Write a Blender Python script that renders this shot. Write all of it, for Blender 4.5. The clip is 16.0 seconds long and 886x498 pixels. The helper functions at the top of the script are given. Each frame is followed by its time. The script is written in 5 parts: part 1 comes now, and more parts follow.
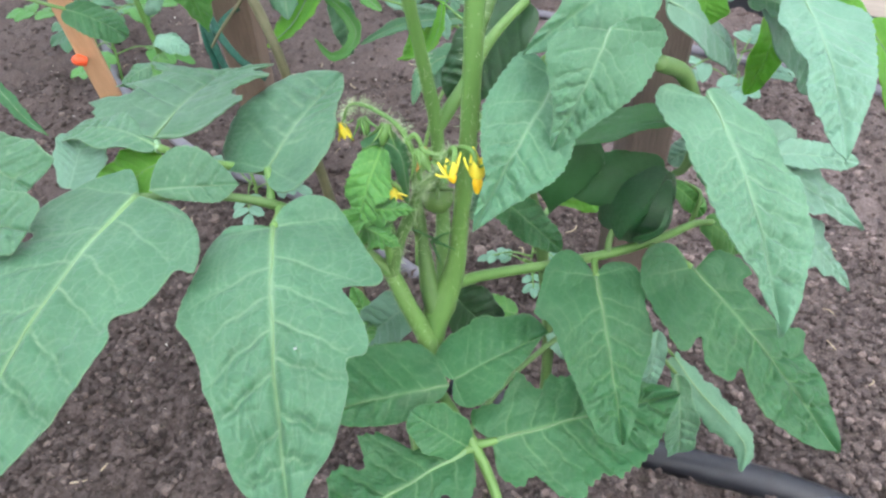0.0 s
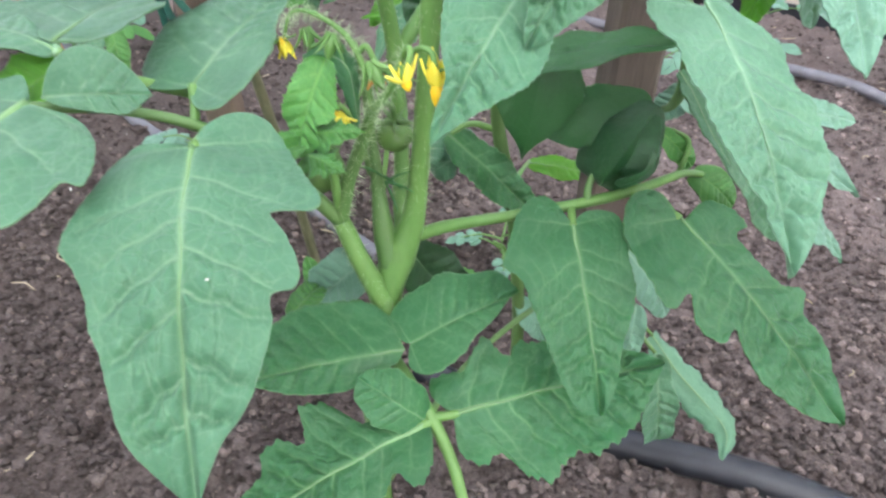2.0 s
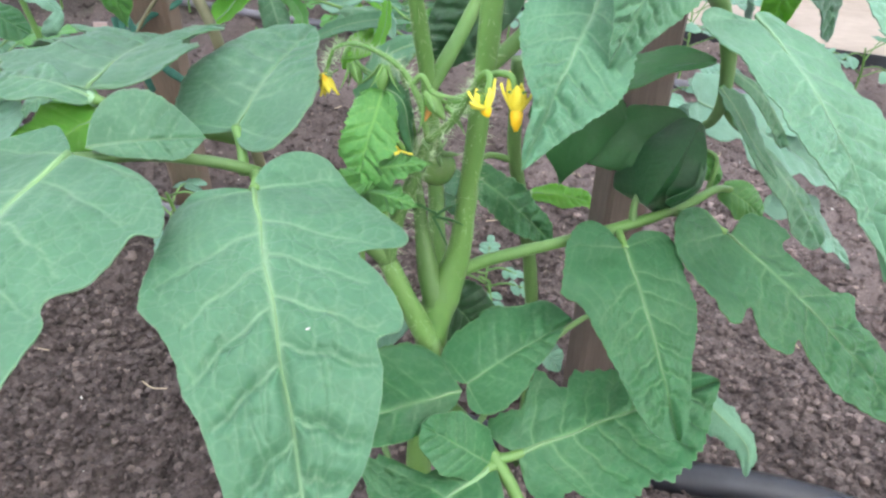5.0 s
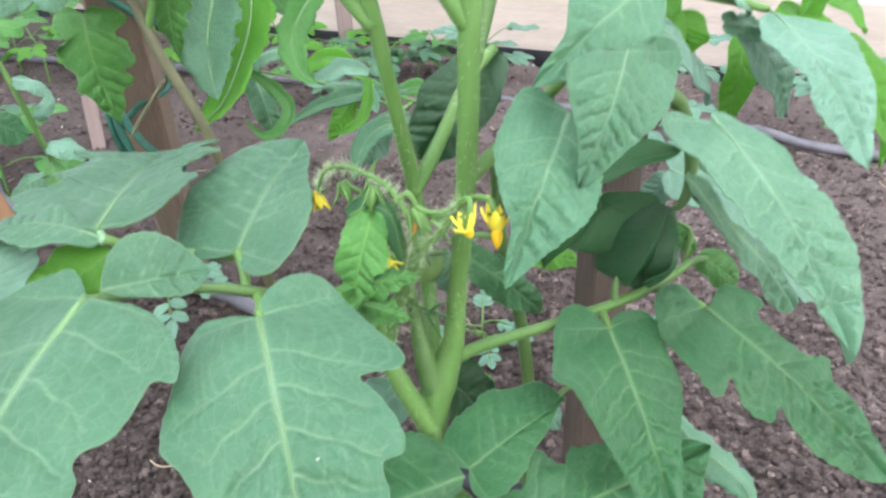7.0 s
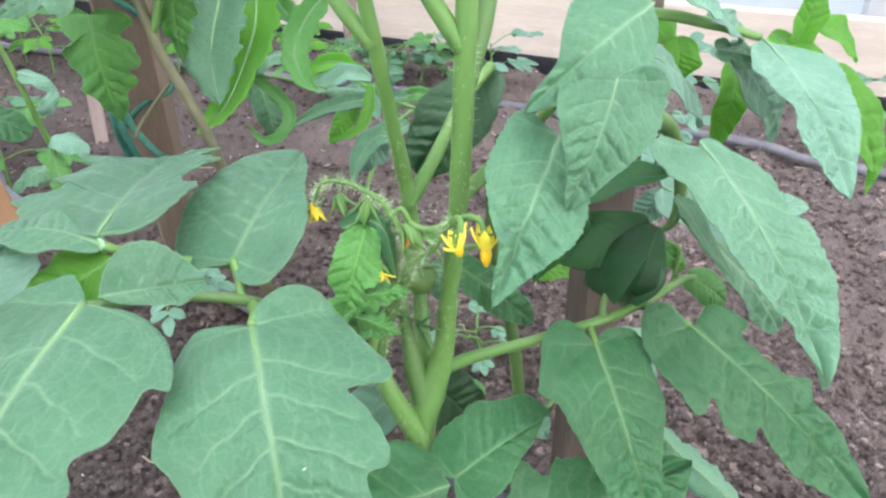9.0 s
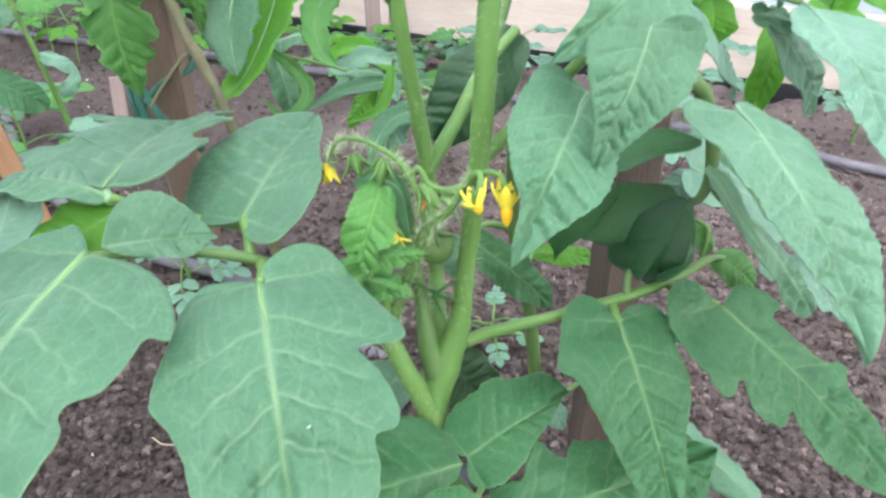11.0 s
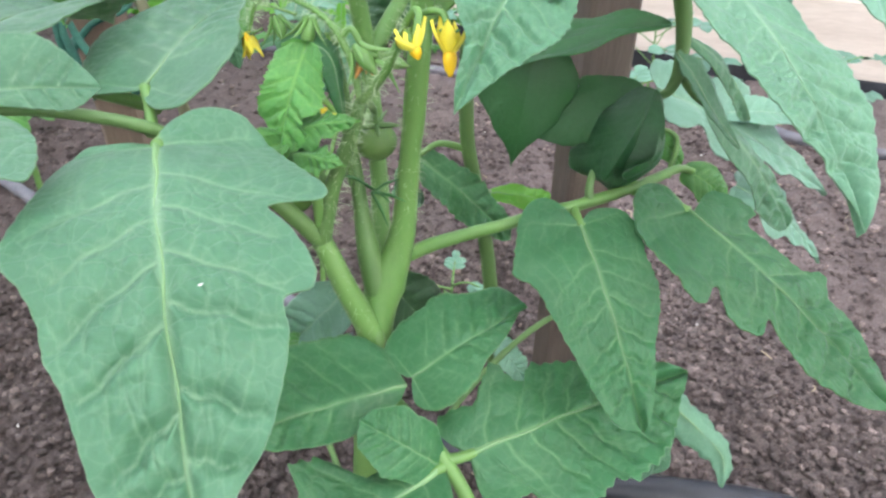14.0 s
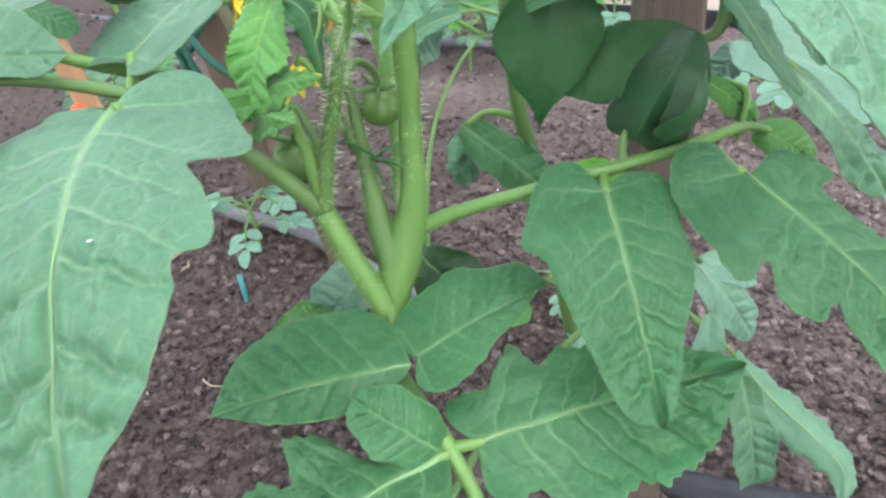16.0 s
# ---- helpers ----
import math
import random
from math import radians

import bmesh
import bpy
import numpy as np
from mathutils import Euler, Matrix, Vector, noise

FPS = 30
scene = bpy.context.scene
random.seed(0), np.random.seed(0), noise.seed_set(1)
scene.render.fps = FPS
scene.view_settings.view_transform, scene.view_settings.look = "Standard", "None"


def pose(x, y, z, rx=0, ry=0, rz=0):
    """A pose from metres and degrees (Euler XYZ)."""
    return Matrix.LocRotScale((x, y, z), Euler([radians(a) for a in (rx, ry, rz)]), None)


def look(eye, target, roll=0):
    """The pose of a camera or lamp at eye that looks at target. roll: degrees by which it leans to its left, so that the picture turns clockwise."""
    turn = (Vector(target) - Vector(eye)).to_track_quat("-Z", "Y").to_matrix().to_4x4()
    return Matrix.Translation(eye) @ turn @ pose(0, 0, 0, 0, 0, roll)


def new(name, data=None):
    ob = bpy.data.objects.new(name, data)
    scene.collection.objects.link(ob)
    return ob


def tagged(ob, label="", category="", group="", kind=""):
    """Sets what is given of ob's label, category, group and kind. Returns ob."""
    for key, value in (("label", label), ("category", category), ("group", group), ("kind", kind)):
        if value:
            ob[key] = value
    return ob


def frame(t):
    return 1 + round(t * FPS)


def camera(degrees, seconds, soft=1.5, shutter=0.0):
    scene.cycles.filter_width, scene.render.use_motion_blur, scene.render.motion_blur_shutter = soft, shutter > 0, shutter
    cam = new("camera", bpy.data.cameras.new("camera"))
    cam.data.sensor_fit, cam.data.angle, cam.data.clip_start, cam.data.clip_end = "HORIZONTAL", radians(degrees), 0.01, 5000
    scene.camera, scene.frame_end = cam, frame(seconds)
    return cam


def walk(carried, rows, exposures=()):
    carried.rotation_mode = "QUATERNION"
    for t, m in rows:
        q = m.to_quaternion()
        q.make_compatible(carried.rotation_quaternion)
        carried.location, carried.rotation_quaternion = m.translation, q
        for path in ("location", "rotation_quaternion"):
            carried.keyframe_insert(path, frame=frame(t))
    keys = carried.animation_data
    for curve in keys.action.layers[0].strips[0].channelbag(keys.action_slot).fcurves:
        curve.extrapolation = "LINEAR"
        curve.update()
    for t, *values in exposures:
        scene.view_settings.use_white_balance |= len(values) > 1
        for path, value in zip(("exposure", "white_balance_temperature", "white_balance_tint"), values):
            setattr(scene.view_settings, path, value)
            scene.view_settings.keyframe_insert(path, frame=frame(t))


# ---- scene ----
# The way of the camera: seconds, place, then yaw, pitch and roll in degrees.
cam = camera(66.0, 16.0, soft=2.4, shutter=0.5)
ROWS = [
    (0.0, 0.0105, 0.0141, 0.5256, 0.25, -37.87, 0.14),
    (0.5, 0.0118, 0.0127, 0.5196, 0.34, -36.95, 1.04),
    (1.0, 0.0155, 0.0194, 0.5092, 0.17, -36.51, 1.90),
    (1.5, 0.0152, 0.0182, 0.5043, -0.26, -37.03, 2.25),
    (2.0, 0.0167, 0.0295, 0.4845, -2.67, -37.43, 2.84),
    (2.5, 0.0070, 0.0302, 0.4779, -5.46, -36.09, 5.24),
    (3.0, -0.0140, 0.0331, 0.4746, -7.84, -34.33, 5.49),
    (3.2, -0.0207, 0.0360, 0.4705, -11.09, -32.97, 4.64),
    (5.3, -0.0230, 0.0386, 0.4787, -7.86, -33.88, 1.28),
    (5.5, -0.0238, 0.0369, 0.4825, -7.66, -33.74, 0.73),
    (6.0, -0.0304, 0.0412, 0.4778, -7.91, -32.82, -0.60),
    (6.5, -0.0269, 0.0459, 0.4790, -9.70, -32.05, -0.44),
    (7.0, -0.0219, 0.0388, 0.5034, -9.06, -31.06, -1.57),
    (7.5, -0.0117, 0.0367, 0.5133, -9.46, -30.90, -1.69),
    (8.0, -0.0105, 0.0399, 0.5154, -9.44, -30.99, -1.56),
    (8.5, -0.0218, 0.0369, 0.5104, -9.29, -31.04, -0.36),
    (8.7, -0.0209, 0.0361, 0.5107, -9.31, -31.05, -0.05),
    (10.8, -0.0169, 0.0378, 0.5012, -7.41, -30.69, 0.66),
    (11.0, -0.0190, 0.0384, 0.4941, -7.39, -30.83, 0.63),
    (11.5, -0.0256, 0.0357, 0.4756, -9.11, -29.93, 1.61),
    (12.0, -0.0248, 0.0422, 0.4607, -12.15, -24.70, 1.98),
    (12.5, -0.0289, 0.0396, 0.4484, -12.87, -26.44, 2.03),
    (13.0, -0.0292, 0.0371, 0.4505, -13.54, -28.79, 1.37),
    (13.5, -0.0152, 0.0454, 0.4434, -14.81, -29.03, 1.61),
    (14.0, -0.0097, 0.0442, 0.4489, -10.75, -30.85, 2.28),
    (14.5, 0.0099, 0.0468, 0.4445, -8.52, -32.06, 1.21),
    (15.0, 0.0254, 0.0493, 0.4435, -4.21, -32.80, -1.88),
    (15.5, 0.0413, 0.0580, 0.4369, 3.02, -32.16, -6.99),
    (16.0, 0.0391, 0.0522, 0.4332, 4.58, -31.21, -5.49),
]
walk(cam, [(t, pose(x, y, z, 90 + pitch, 0, yaw) @ pose(0, 0, 0, 0, 0, roll)) for t, x, y, z, yaw, pitch, roll in ROWS],
    [(0.0, 1.69), (3.0, 1.73), (8.5, 1.75), (12.5, 1.79), (14.0, 1.73), (15.0, 1.7), (15.5, 1.74), (16.0, 1.82)])

# ---- light ----
GROUND = 0.045
SUN_UP, SUN_TURN = 49.0, 150.0
world = bpy.data.worlds.new("sky")
scene.world = world
world.use_nodes = True
wn = world.node_tree.nodes
sky = wn.new("ShaderNodeTexSky")
sky.sky_type, sky.sun_disc = "NISHITA", False
sky.sun_elevation, sky.sun_rotation = radians(SUN_UP), radians(SUN_TURN)
world.node_tree.links.new(sky.outputs[0], wn["Background"].inputs[0])
wn["Background"].inputs[1].default_value = 0.15
sun_data = bpy.data.lights.new("sun", "SUN")
sun_data.energy, sun_data.angle, sun_data.color = 3.7, radians(25), (0.985, 0.98, 0.985)
sun = new("sun", sun_data)
a, e = radians(SUN_TURN), radians(SUN_UP)
sun.matrix_world = look((3 * math.sin(a) * math.cos(e), 3 * math.cos(a) * math.cos(e), 3 * math.sin(e)), (0, 0, 0))


# ---- materials ----
def material(name):
    m = bpy.data.materials.new(name)
    m.use_nodes = True
    t = m.node_tree
    return m, t, t.nodes["Principled BSDF"], t.nodes["Material Output"]


def node(t, kind, **values):
    n = t.nodes.new(kind)
    for key, value in values.items():
        n.inputs[key.replace("_", " ")].default_value = value
    return n


def ramp(t, source, stops):
    r = t.nodes.new("ShaderNodeValToRGB")
    while len(r.color_ramp.elements) < len(stops):
        r.color_ramp.elements.new(0.5)
    for el, (pos, col) in zip(r.color_ramp.elements, stops):
        el.position, el.color = pos, (*col, 1)
    t.links.new(source, r.inputs[0])
    return r.outputs[0]


def noise_of(t, coord, scale, detail=4.0, rough=0.55):
    n = node(t, "ShaderNodeTexNoise", Scale=scale, Detail=detail, Roughness=rough)
    t.links.new(coord, n.inputs["Vector"])
    return n.outputs["Fac"]


def mix(t, fac, a, b, how="MIX"):
    m = t.nodes.new("ShaderNodeMix")
    m.data_type, m.blend_type = "RGBA", how
    for sock, value in ((m.inputs[0], fac), (m.inputs[6], a), (m.inputs[7], b)):
        if isinstance(value, (int, float)):
            sock.default_value = value
        elif isinstance(value, tuple):
            sock.default_value = (*value, 1)
        else:
            t.links.new(value, sock)
    return m.outputs[2]


def bump(t, height, strength, distance, bsdf, base=None):
    b = node(t, "ShaderNodeBump", Strength=strength, Distance=distance)
    t.links.new(height, b.inputs["Height"])
    if base is not None:
        t.links.new(base, b.inputs["Normal"])
    t.links.new(b.outputs[0], bsdf.inputs["Normal"])
    return b.outputs[0]


def leaf_material(name, dark, light, vein, rough=0.5, through_light=0.3, glow=(0.2, 0.45, 0.06), crease=0.0006, sheen=0.2):
    """A leaf: mottled green with a fine pale net of veins, that lets some light through."""
    m, t, bsdf, out = material(name)
    geo = t.nodes.new("ShaderNodeTexCoord").outputs["Object"]
    info = t.nodes.new("ShaderNodeObjectInfo")
    big = noise_of(t, geo, 55.0, 3.0)
    fine = noise_of(t, geo, 900.0, 4.0, 0.65)
    col = ramp(t, big, [(0.3, dark), (0.72, light)])
    col = mix(t, 0.35, col, ramp(t, fine, [(0.3, dark), (0.7, light)]))
    warp = node(t, "ShaderNodeTexNoise", Scale=160.0, Detail=2.0)
    t.links.new(geo, warp.inputs["Vector"])
    add = t.nodes.new("ShaderNodeVectorMath")
    add.operation = "MULTIPLY_ADD"
    add.inputs[1].default_value = (0.004, 0.004, 0.004)
    t.links.new(warp.outputs["Color"], add.inputs[0])
    t.links.new(geo, add.inputs[2])
    net = node(t, "ShaderNodeTexVoronoi", Scale=230.0)
    net.feature = "DISTANCE_TO_EDGE"
    t.links.new(add.outputs[0], net.inputs["Vector"])
    lines = ramp(t, net.outputs["Distance"], [(0.0, (1, 1, 1)), (0.09, (0, 0, 0))])
    soft = t.nodes.new("ShaderNodeMath")
    soft.operation = "MULTIPLY"
    soft.inputs[1].default_value = 0.13
    t.links.new(lines, soft.inputs[0])
    col = mix(t, soft.outputs[0], col, vein)
    drawn = t.nodes.new("ShaderNodeAttribute")
    drawn.attribute_name = "vein"
    col = mix(t, drawn.outputs["Fac"], col, vein)
    hue = t.nodes.new("ShaderNodeHueSaturation")
    spread = t.nodes.new("ShaderNodeMapRange")
    spread.inputs[3].default_value, spread.inputs[4].default_value = 0.88, 1.12
    t.links.new(info.outputs["Random"], spread.inputs[0])
    t.links.new(spread.outputs[0], hue.inputs["Value"])
    t.links.new(col, hue.inputs["Color"])
    t.links.new(hue.outputs[0], bsdf.inputs["Base Color"])
    bsdf.inputs["Roughness"].default_value = rough
    bsdf.inputs["Specular IOR Level"].default_value = 0.5
    bsdf.inputs["Sheen Weight"].default_value = sheen
    bsdf.inputs["Sheen Tint"].default_value = (0.85, 0.95, 1.0, 1)
    bsdf.inputs["Sheen Roughness"].default_value = 0.5
    first = bump(t, fine, 0.35, 0.0006, bsdf)
    dome = t.nodes.new("ShaderNodeMath")
    dome.operation = "POWER"
    dome.inputs[1].default_value = 0.55
    t.links.new(net.outputs["Distance"], dome.inputs[0])
    patch = node(t, "ShaderNodeMath")
    patch.operation = "MULTIPLY"
    t.links.new(dome.outputs[0], patch.inputs[0])
    t.links.new(ramp(t, noise_of(t, geo, 26.0, 2.0), [(0.42, (0.06, 0.06, 0.06)), (0.7, (1, 1, 1))]), patch.inputs[1])
    bump(t, patch.outputs[0], 1.0, crease, bsdf, first)
    trans = node(t, "ShaderNodeBsdfTranslucent")
    t.links.new(mix(t, 0.6, hue.outputs[0], glow), trans.inputs["Color"])
    blend = t.nodes.new("ShaderNodeMixShader")
    blend.inputs[0].default_value = through_light
    t.links.new(bsdf.outputs[0], blend.inputs[1])
    t.links.new(trans.outputs[0], blend.inputs[2])
    t.links.new(blend.outputs[0], out.inputs["Surface"])
    return m


def plain_material(name, dark, light, scale=60.0, rough=0.6, relief=0.0004, metal=0.0, stretch=(1, 1, 1), fine=0.3):
    """Two tones by a coarse and a fine noise, with a slight relief."""
    m, t, bsdf, out = material(name)
    geo = t.nodes.new("ShaderNodeTexCoord").outputs["Object"]
    mp = t.nodes.new("ShaderNodeMapping")
    mp.inputs["Scale"].default_value = stretch
    t.links.new(geo, mp.inputs[0])
    big, small = noise_of(t, mp.outputs[0], scale), noise_of(t, mp.outputs[0], scale * 9, 5.0, 0.65)
    col = mix(t, fine, ramp(t, big, [(0.3, dark), (0.7, light)]), ramp(t, small, [(0.3, dark), (0.7, light)]))
    t.links.new(col, bsdf.inputs["Base Color"])
    bsdf.inputs["Roughness"].default_value, bsdf.inputs["Metallic"].default_value = rough, metal
    bump(t, small, 0.6, relief, bsdf)
    return m


def soil_material():
    m, t, bsdf, out = material("soil")
    geo = t.nodes.new("ShaderNodeNewGeometry").outputs["Position"]
    a, b, c = noise_of(t, geo, 4.0, 5.0, 0.6), noise_of(t, geo, 70.0, 6.0, 0.7), noise_of(t, geo, 420.0, 4.0, 0.7)
    col = ramp(t, a, [(0.3, (0.08, 0.068, 0.065)), (0.7, (0.154, 0.133, 0.127))])
    col = mix(t, 0.5, col, ramp(t, b, [(0.3, (0.048, 0.037, 0.034)), (0.72, (0.205, 0.175, 0.166))]))
    col = mix(t, 0.35, col, ramp(t, c, [(0.35, (0.038, 0.03, 0.027)), (0.7, (0.27, 0.225, 0.205))]))
    apart = t.nodes.new("ShaderNodeSeparateXYZ")
    t.links.new(geo, apart.inputs[0])
    sums = []
    for socket, weight in ((apart.outputs[0], 0.9), (apart.outputs[1], 0.1), (a, 1.1)):
        n = t.nodes.new("ShaderNodeMath")
        n.operation = "MULTIPLY_ADD"
        n.inputs[1].default_value = weight
        t.links.new(socket, n.inputs[0])
        if sums:
            t.links.new(sums[-1], n.inputs[2])
        else:
            n.inputs[2].default_value = -0.56
        sums.append(n.outputs[0])
    dry = ramp(t, sums[-1], [(0.0, (1.04, 1.01, 1.0)), (0.5, (1.76, 1.7, 1.71))])
    col = mix(t, 1.0, col, dry, "MULTIPLY")
    own = t.nodes.new("ShaderNodeNewGeometry").outputs["Random Per Island"]
    tone = ramp(t, own, [(0.0, (0.5, 0.48, 0.48)), (0.8, (1.02, 1.01, 1.02)), (1.0, (1.75, 1.7, 1.66))])
    col = mix(t, 1.0, col, tone, "MULTIPLY")
    t.links.new(col, bsdf.inputs["Base Color"])
    bsdf.inputs["Roughness"].default_value, bsdf.inputs["Specular IOR Level"].default_value = 0.95, 0.15
    first = bump(t, b, 0.9, 0.009, bsdf)
    bump(t, c, 0.7, 0.0016, bsdf, first)
    return m


def film_material(name, clear_share):
    """Milky greenhouse film, lit from outside."""
    m, t, bsdf, out = material(name)
    geo = t.nodes.new("ShaderNodeTexCoord").outputs["Object"]
    tone = ramp(t, noise_of(t, geo, 3.0), [(0.3, (0.95, 0.93, 0.9)), (0.7, (0.985, 0.97, 0.945))])
    trans = node(t, "ShaderNodeBsdfTranslucent")
    t.links.new(tone, trans.inputs["Color"])
    t.links.new(tone, bsdf.inputs["Base Color"])
    bsdf.inputs["Roughness"].default_value = 0.35
    blend = t.nodes.new("ShaderNodeMixShader")
    blend.inputs[0].default_value = 0.85
    t.links.new(bsdf.outputs[0], blend.inputs[1])
    t.links.new(trans.outputs[0], blend.inputs[2])
    clear = node(t, "ShaderNodeBsdfTransparent")
    half = t.nodes.new("ShaderNodeMixShader")
    half.inputs[0].default_value = clear_share
    t.links.new(blend.outputs[0], half.inputs[1])
    t.links.new(clear.outputs[0], half.inputs[2])
    t.links.new(half.outputs[0], out.inputs["Surface"])
    return m


LEAF = leaf_material("leaf_green", (0.055, 0.17, 0.088), (0.101, 0.256, 0.143), (0.29, 0.46, 0.27), 0.42, 0.36)
# Richer green, with the shade under the canopy also darkened into it.
LEAF_RICH_SHADED = leaf_material("leaf_rich_shaded", (0.029, 0.138, 0.049), (0.056, 0.212, 0.085), (0.21, 0.4, 0.17), 0.42, 0.36, crease=0.0011, sheen=0.07)
# Darker leaf copy: shade on the inner leaflets is put into its colour.
LEAF_SHADE = leaf_material("leaf_shaded", (0.02, 0.105, 0.03), (0.042, 0.165, 0.05), (0.08, 0.2, 0.08), 0.45, 0.3, sheen=0.03)
LEAF_PUCKERED = leaf_material("leaf_puckered", (0.063, 0.19, 0.1), (0.115, 0.29, 0.162), (0.25, 0.44, 0.25), 0.42, 0.36, crease=0.0011)
LEAF_PALE = leaf_material("leaf_sage", (0.114, 0.26, 0.175), (0.194, 0.38, 0.268), (0.25, 0.44, 0.31), 0.45, 0.25)
LEAF_SOFT = leaf_material("leaf_grey_green", (0.086, 0.228, 0.128), (0.152, 0.335, 0.206), (0.28, 0.48, 0.3), 0.45, 0.3, crease=0.0011)
LEAF_FRESH = leaf_material("leaf_fresh", (0.058, 0.22, 0.045), (0.115, 0.345, 0.08), (0.25, 0.5, 0.12), 0.45, 0.4)
# Thin bright leaf: light shining through it is put into its base green too.
LEAF_LIT = leaf_material("leaf_thin_lit", (0.1, 0.33, 0.03), (0.17, 0.45, 0.055), (0.3, 0.55, 0.1), 0.5, 0.6, (0.3, 0.65, 0.06))
# Darkest leaf copy, with deep shade among the leaves mixed into its green.
LEAF_DEEP_SHADE = leaf_material("leaf_deep_shade", (0.012, 0.062, 0.02), (0.024, 0.1, 0.032), (0.07, 0.18, 0.07), 0.4, 0.2, sheen=0.03)
VEIN = plain_material("vein", (0.15, 0.29, 0.12), (0.2, 0.35, 0.15), 120.0, 0.5, 0.0001)
VEIN_PALE = plain_material("pale_vein", (0.2, 0.37, 0.21), (0.26, 0.43, 0.25), 120.0, 0.5, 0.0001)
STEM = plain_material("stem", (0.088, 0.205, 0.046), (0.158, 0.305, 0.082), 45.0, 0.45, 0.00025, stretch=(1, 1, 0.25))
# Darker stem copy; the shade among the stalks is put into its colour.
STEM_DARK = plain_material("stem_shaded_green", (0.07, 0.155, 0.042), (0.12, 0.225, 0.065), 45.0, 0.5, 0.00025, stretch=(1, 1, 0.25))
STEM_BROWN = plain_material("stem_brown", (0.085, 0.095, 0.045), (0.16, 0.155, 0.085), 60.0, 0.6, 0.0003)
HAIR = plain_material("hair", (0.35, 0.5, 0.25), (0.5, 0.62, 0.4), 60.0, 0.5, 0.0001)
PETAL = plain_material("petal", (0.85, 0.7, 0.04), (0.95, 0.86, 0.13), 90.0, 0.5, 0.0002)
ANTHER = plain_material("anther", (0.85, 0.5, 0.01), (0.92, 0.62, 0.02), 120.0, 0.5, 0.0002)
WITHERED = plain_material("withered", (0.45, 0.2, 0.04), (0.62, 0.32, 0.09), 150.0, 0.7, 0.0003)
FRUIT = plain_material("green_fruit", (0.085, 0.175, 0.045), (0.145, 0.255, 0.072), 40.0, 0.25, 0.00005)
WOOD_STAKE = plain_material("stake_wood", (0.072, 0.055, 0.044), (0.138, 0.106, 0.086), 30.0, 0.8, 0.0008, stretch=(2.5, 2.5, 0.25), fine=0.5)
WOOD_POST = plain_material("post_wood", (0.16, 0.115, 0.082), (0.27, 0.205, 0.15), 26.0, 0.8, 0.0009, stretch=(2.5, 2.5, 0.22), fine=0.5)
WOOD_LIGHT = plain_material("pale_wood", (0.36, 0.2, 0.1), (0.52, 0.32, 0.18), 26.0, 0.75, 0.0006, stretch=(2.5, 2.5, 0.22), fine=0.4)
WOOD_BOARD = plain_material("board_wood", (0.5, 0.42, 0.35), (0.74, 0.65, 0.57), 9.0, 0.8, 0.001, stretch=(0.4, 3, 3), fine=0.4)
WOOD_PINK = plain_material("pinkish_wood", (0.24, 0.18, 0.165), (0.36, 0.28, 0.26), 26.0, 0.8, 0.0006, stretch=(2.5, 2.5, 0.22), fine=0.4)
PIPE_BLACK = plain_material("black_pipe", (0.012, 0.013, 0.017), (0.03, 0.032, 0.04), 40.0, 0.38, 0.0002)
PIPE_GREY = plain_material("dusty_pipe", (0.11, 0.11, 0.125), (0.2, 0.2, 0.225), 40.0, 0.6, 0.0003)
PIPE_DUST = plain_material("dusty_black_pipe", (0.1, 0.1, 0.115), (0.22, 0.21, 0.24), 40.0, 0.6, 0.0003)
TWINE = plain_material("green_twine", (0.01, 0.08, 0.055), (0.025, 0.15, 0.1), 300.0, 0.6, 0.0004)
TEAL = plain_material("teal_plastic", (0.015, 0.16, 0.17), (0.04, 0.25, 0.25), 60.0, 0.5, 0.0002)
ORANGE = plain_material("orange_plastic", (0.75, 0.08, 0.02), (0.85, 0.13, 0.04), 60.0, 0.5, 0.0002)
METAL = plain_material("galvanised", (0.36, 0.37, 0.4), (0.5, 0.51, 0.54), 20.0, 0.5, 0.0004)
PERLITE = plain_material("perlite", (0.62, 0.58, 0.52), (0.8, 0.78, 0.74), 200.0, 0.9, 0.0004)
STRAW = plain_material("dry_root", (0.4, 0.32, 0.22), (0.55, 0.46, 0.33), 100.0, 0.9, 0.0002)
SOIL = soil_material()
FILM = film_material("greenhouse_film", 0.26)
FILM_WALL = film_material("greenhouse_wall_film", 0.08)


# ---- makers ----
def mesh_object(name, verts, faces, mat, parent=None, m=None, smooth=True):
    me = bpy.data.meshes.new(name)
    me.from_pydata([tuple(v) for v in verts], [], faces)
    if smooth:
        me.polygons.foreach_set("use_smooth", [True] * len(me.polygons))
    me.materials.append(mat)
    me.update()
    ob = new(name, me)
    place(ob, parent, m)
    return ob


def place(ob, parent, m=None):
    m = m or Matrix.Identity(4)
    if parent is not None:
        ob.parent = parent
        up = parent
        world_m = Matrix.Identity(4)
        while up is not None:
            world_m = up.matrix_basis @ world_m
            up = up.parent
        m = world_m.inverted() @ m
    ob.matrix_basis = m


def thing(name, at, label, category, group=""):
    ob = new(name)
    ob.matrix_basis = Matrix.Translation(at)
    ob.empty_display_size = 0.02
    return tagged(ob, label, category, group)


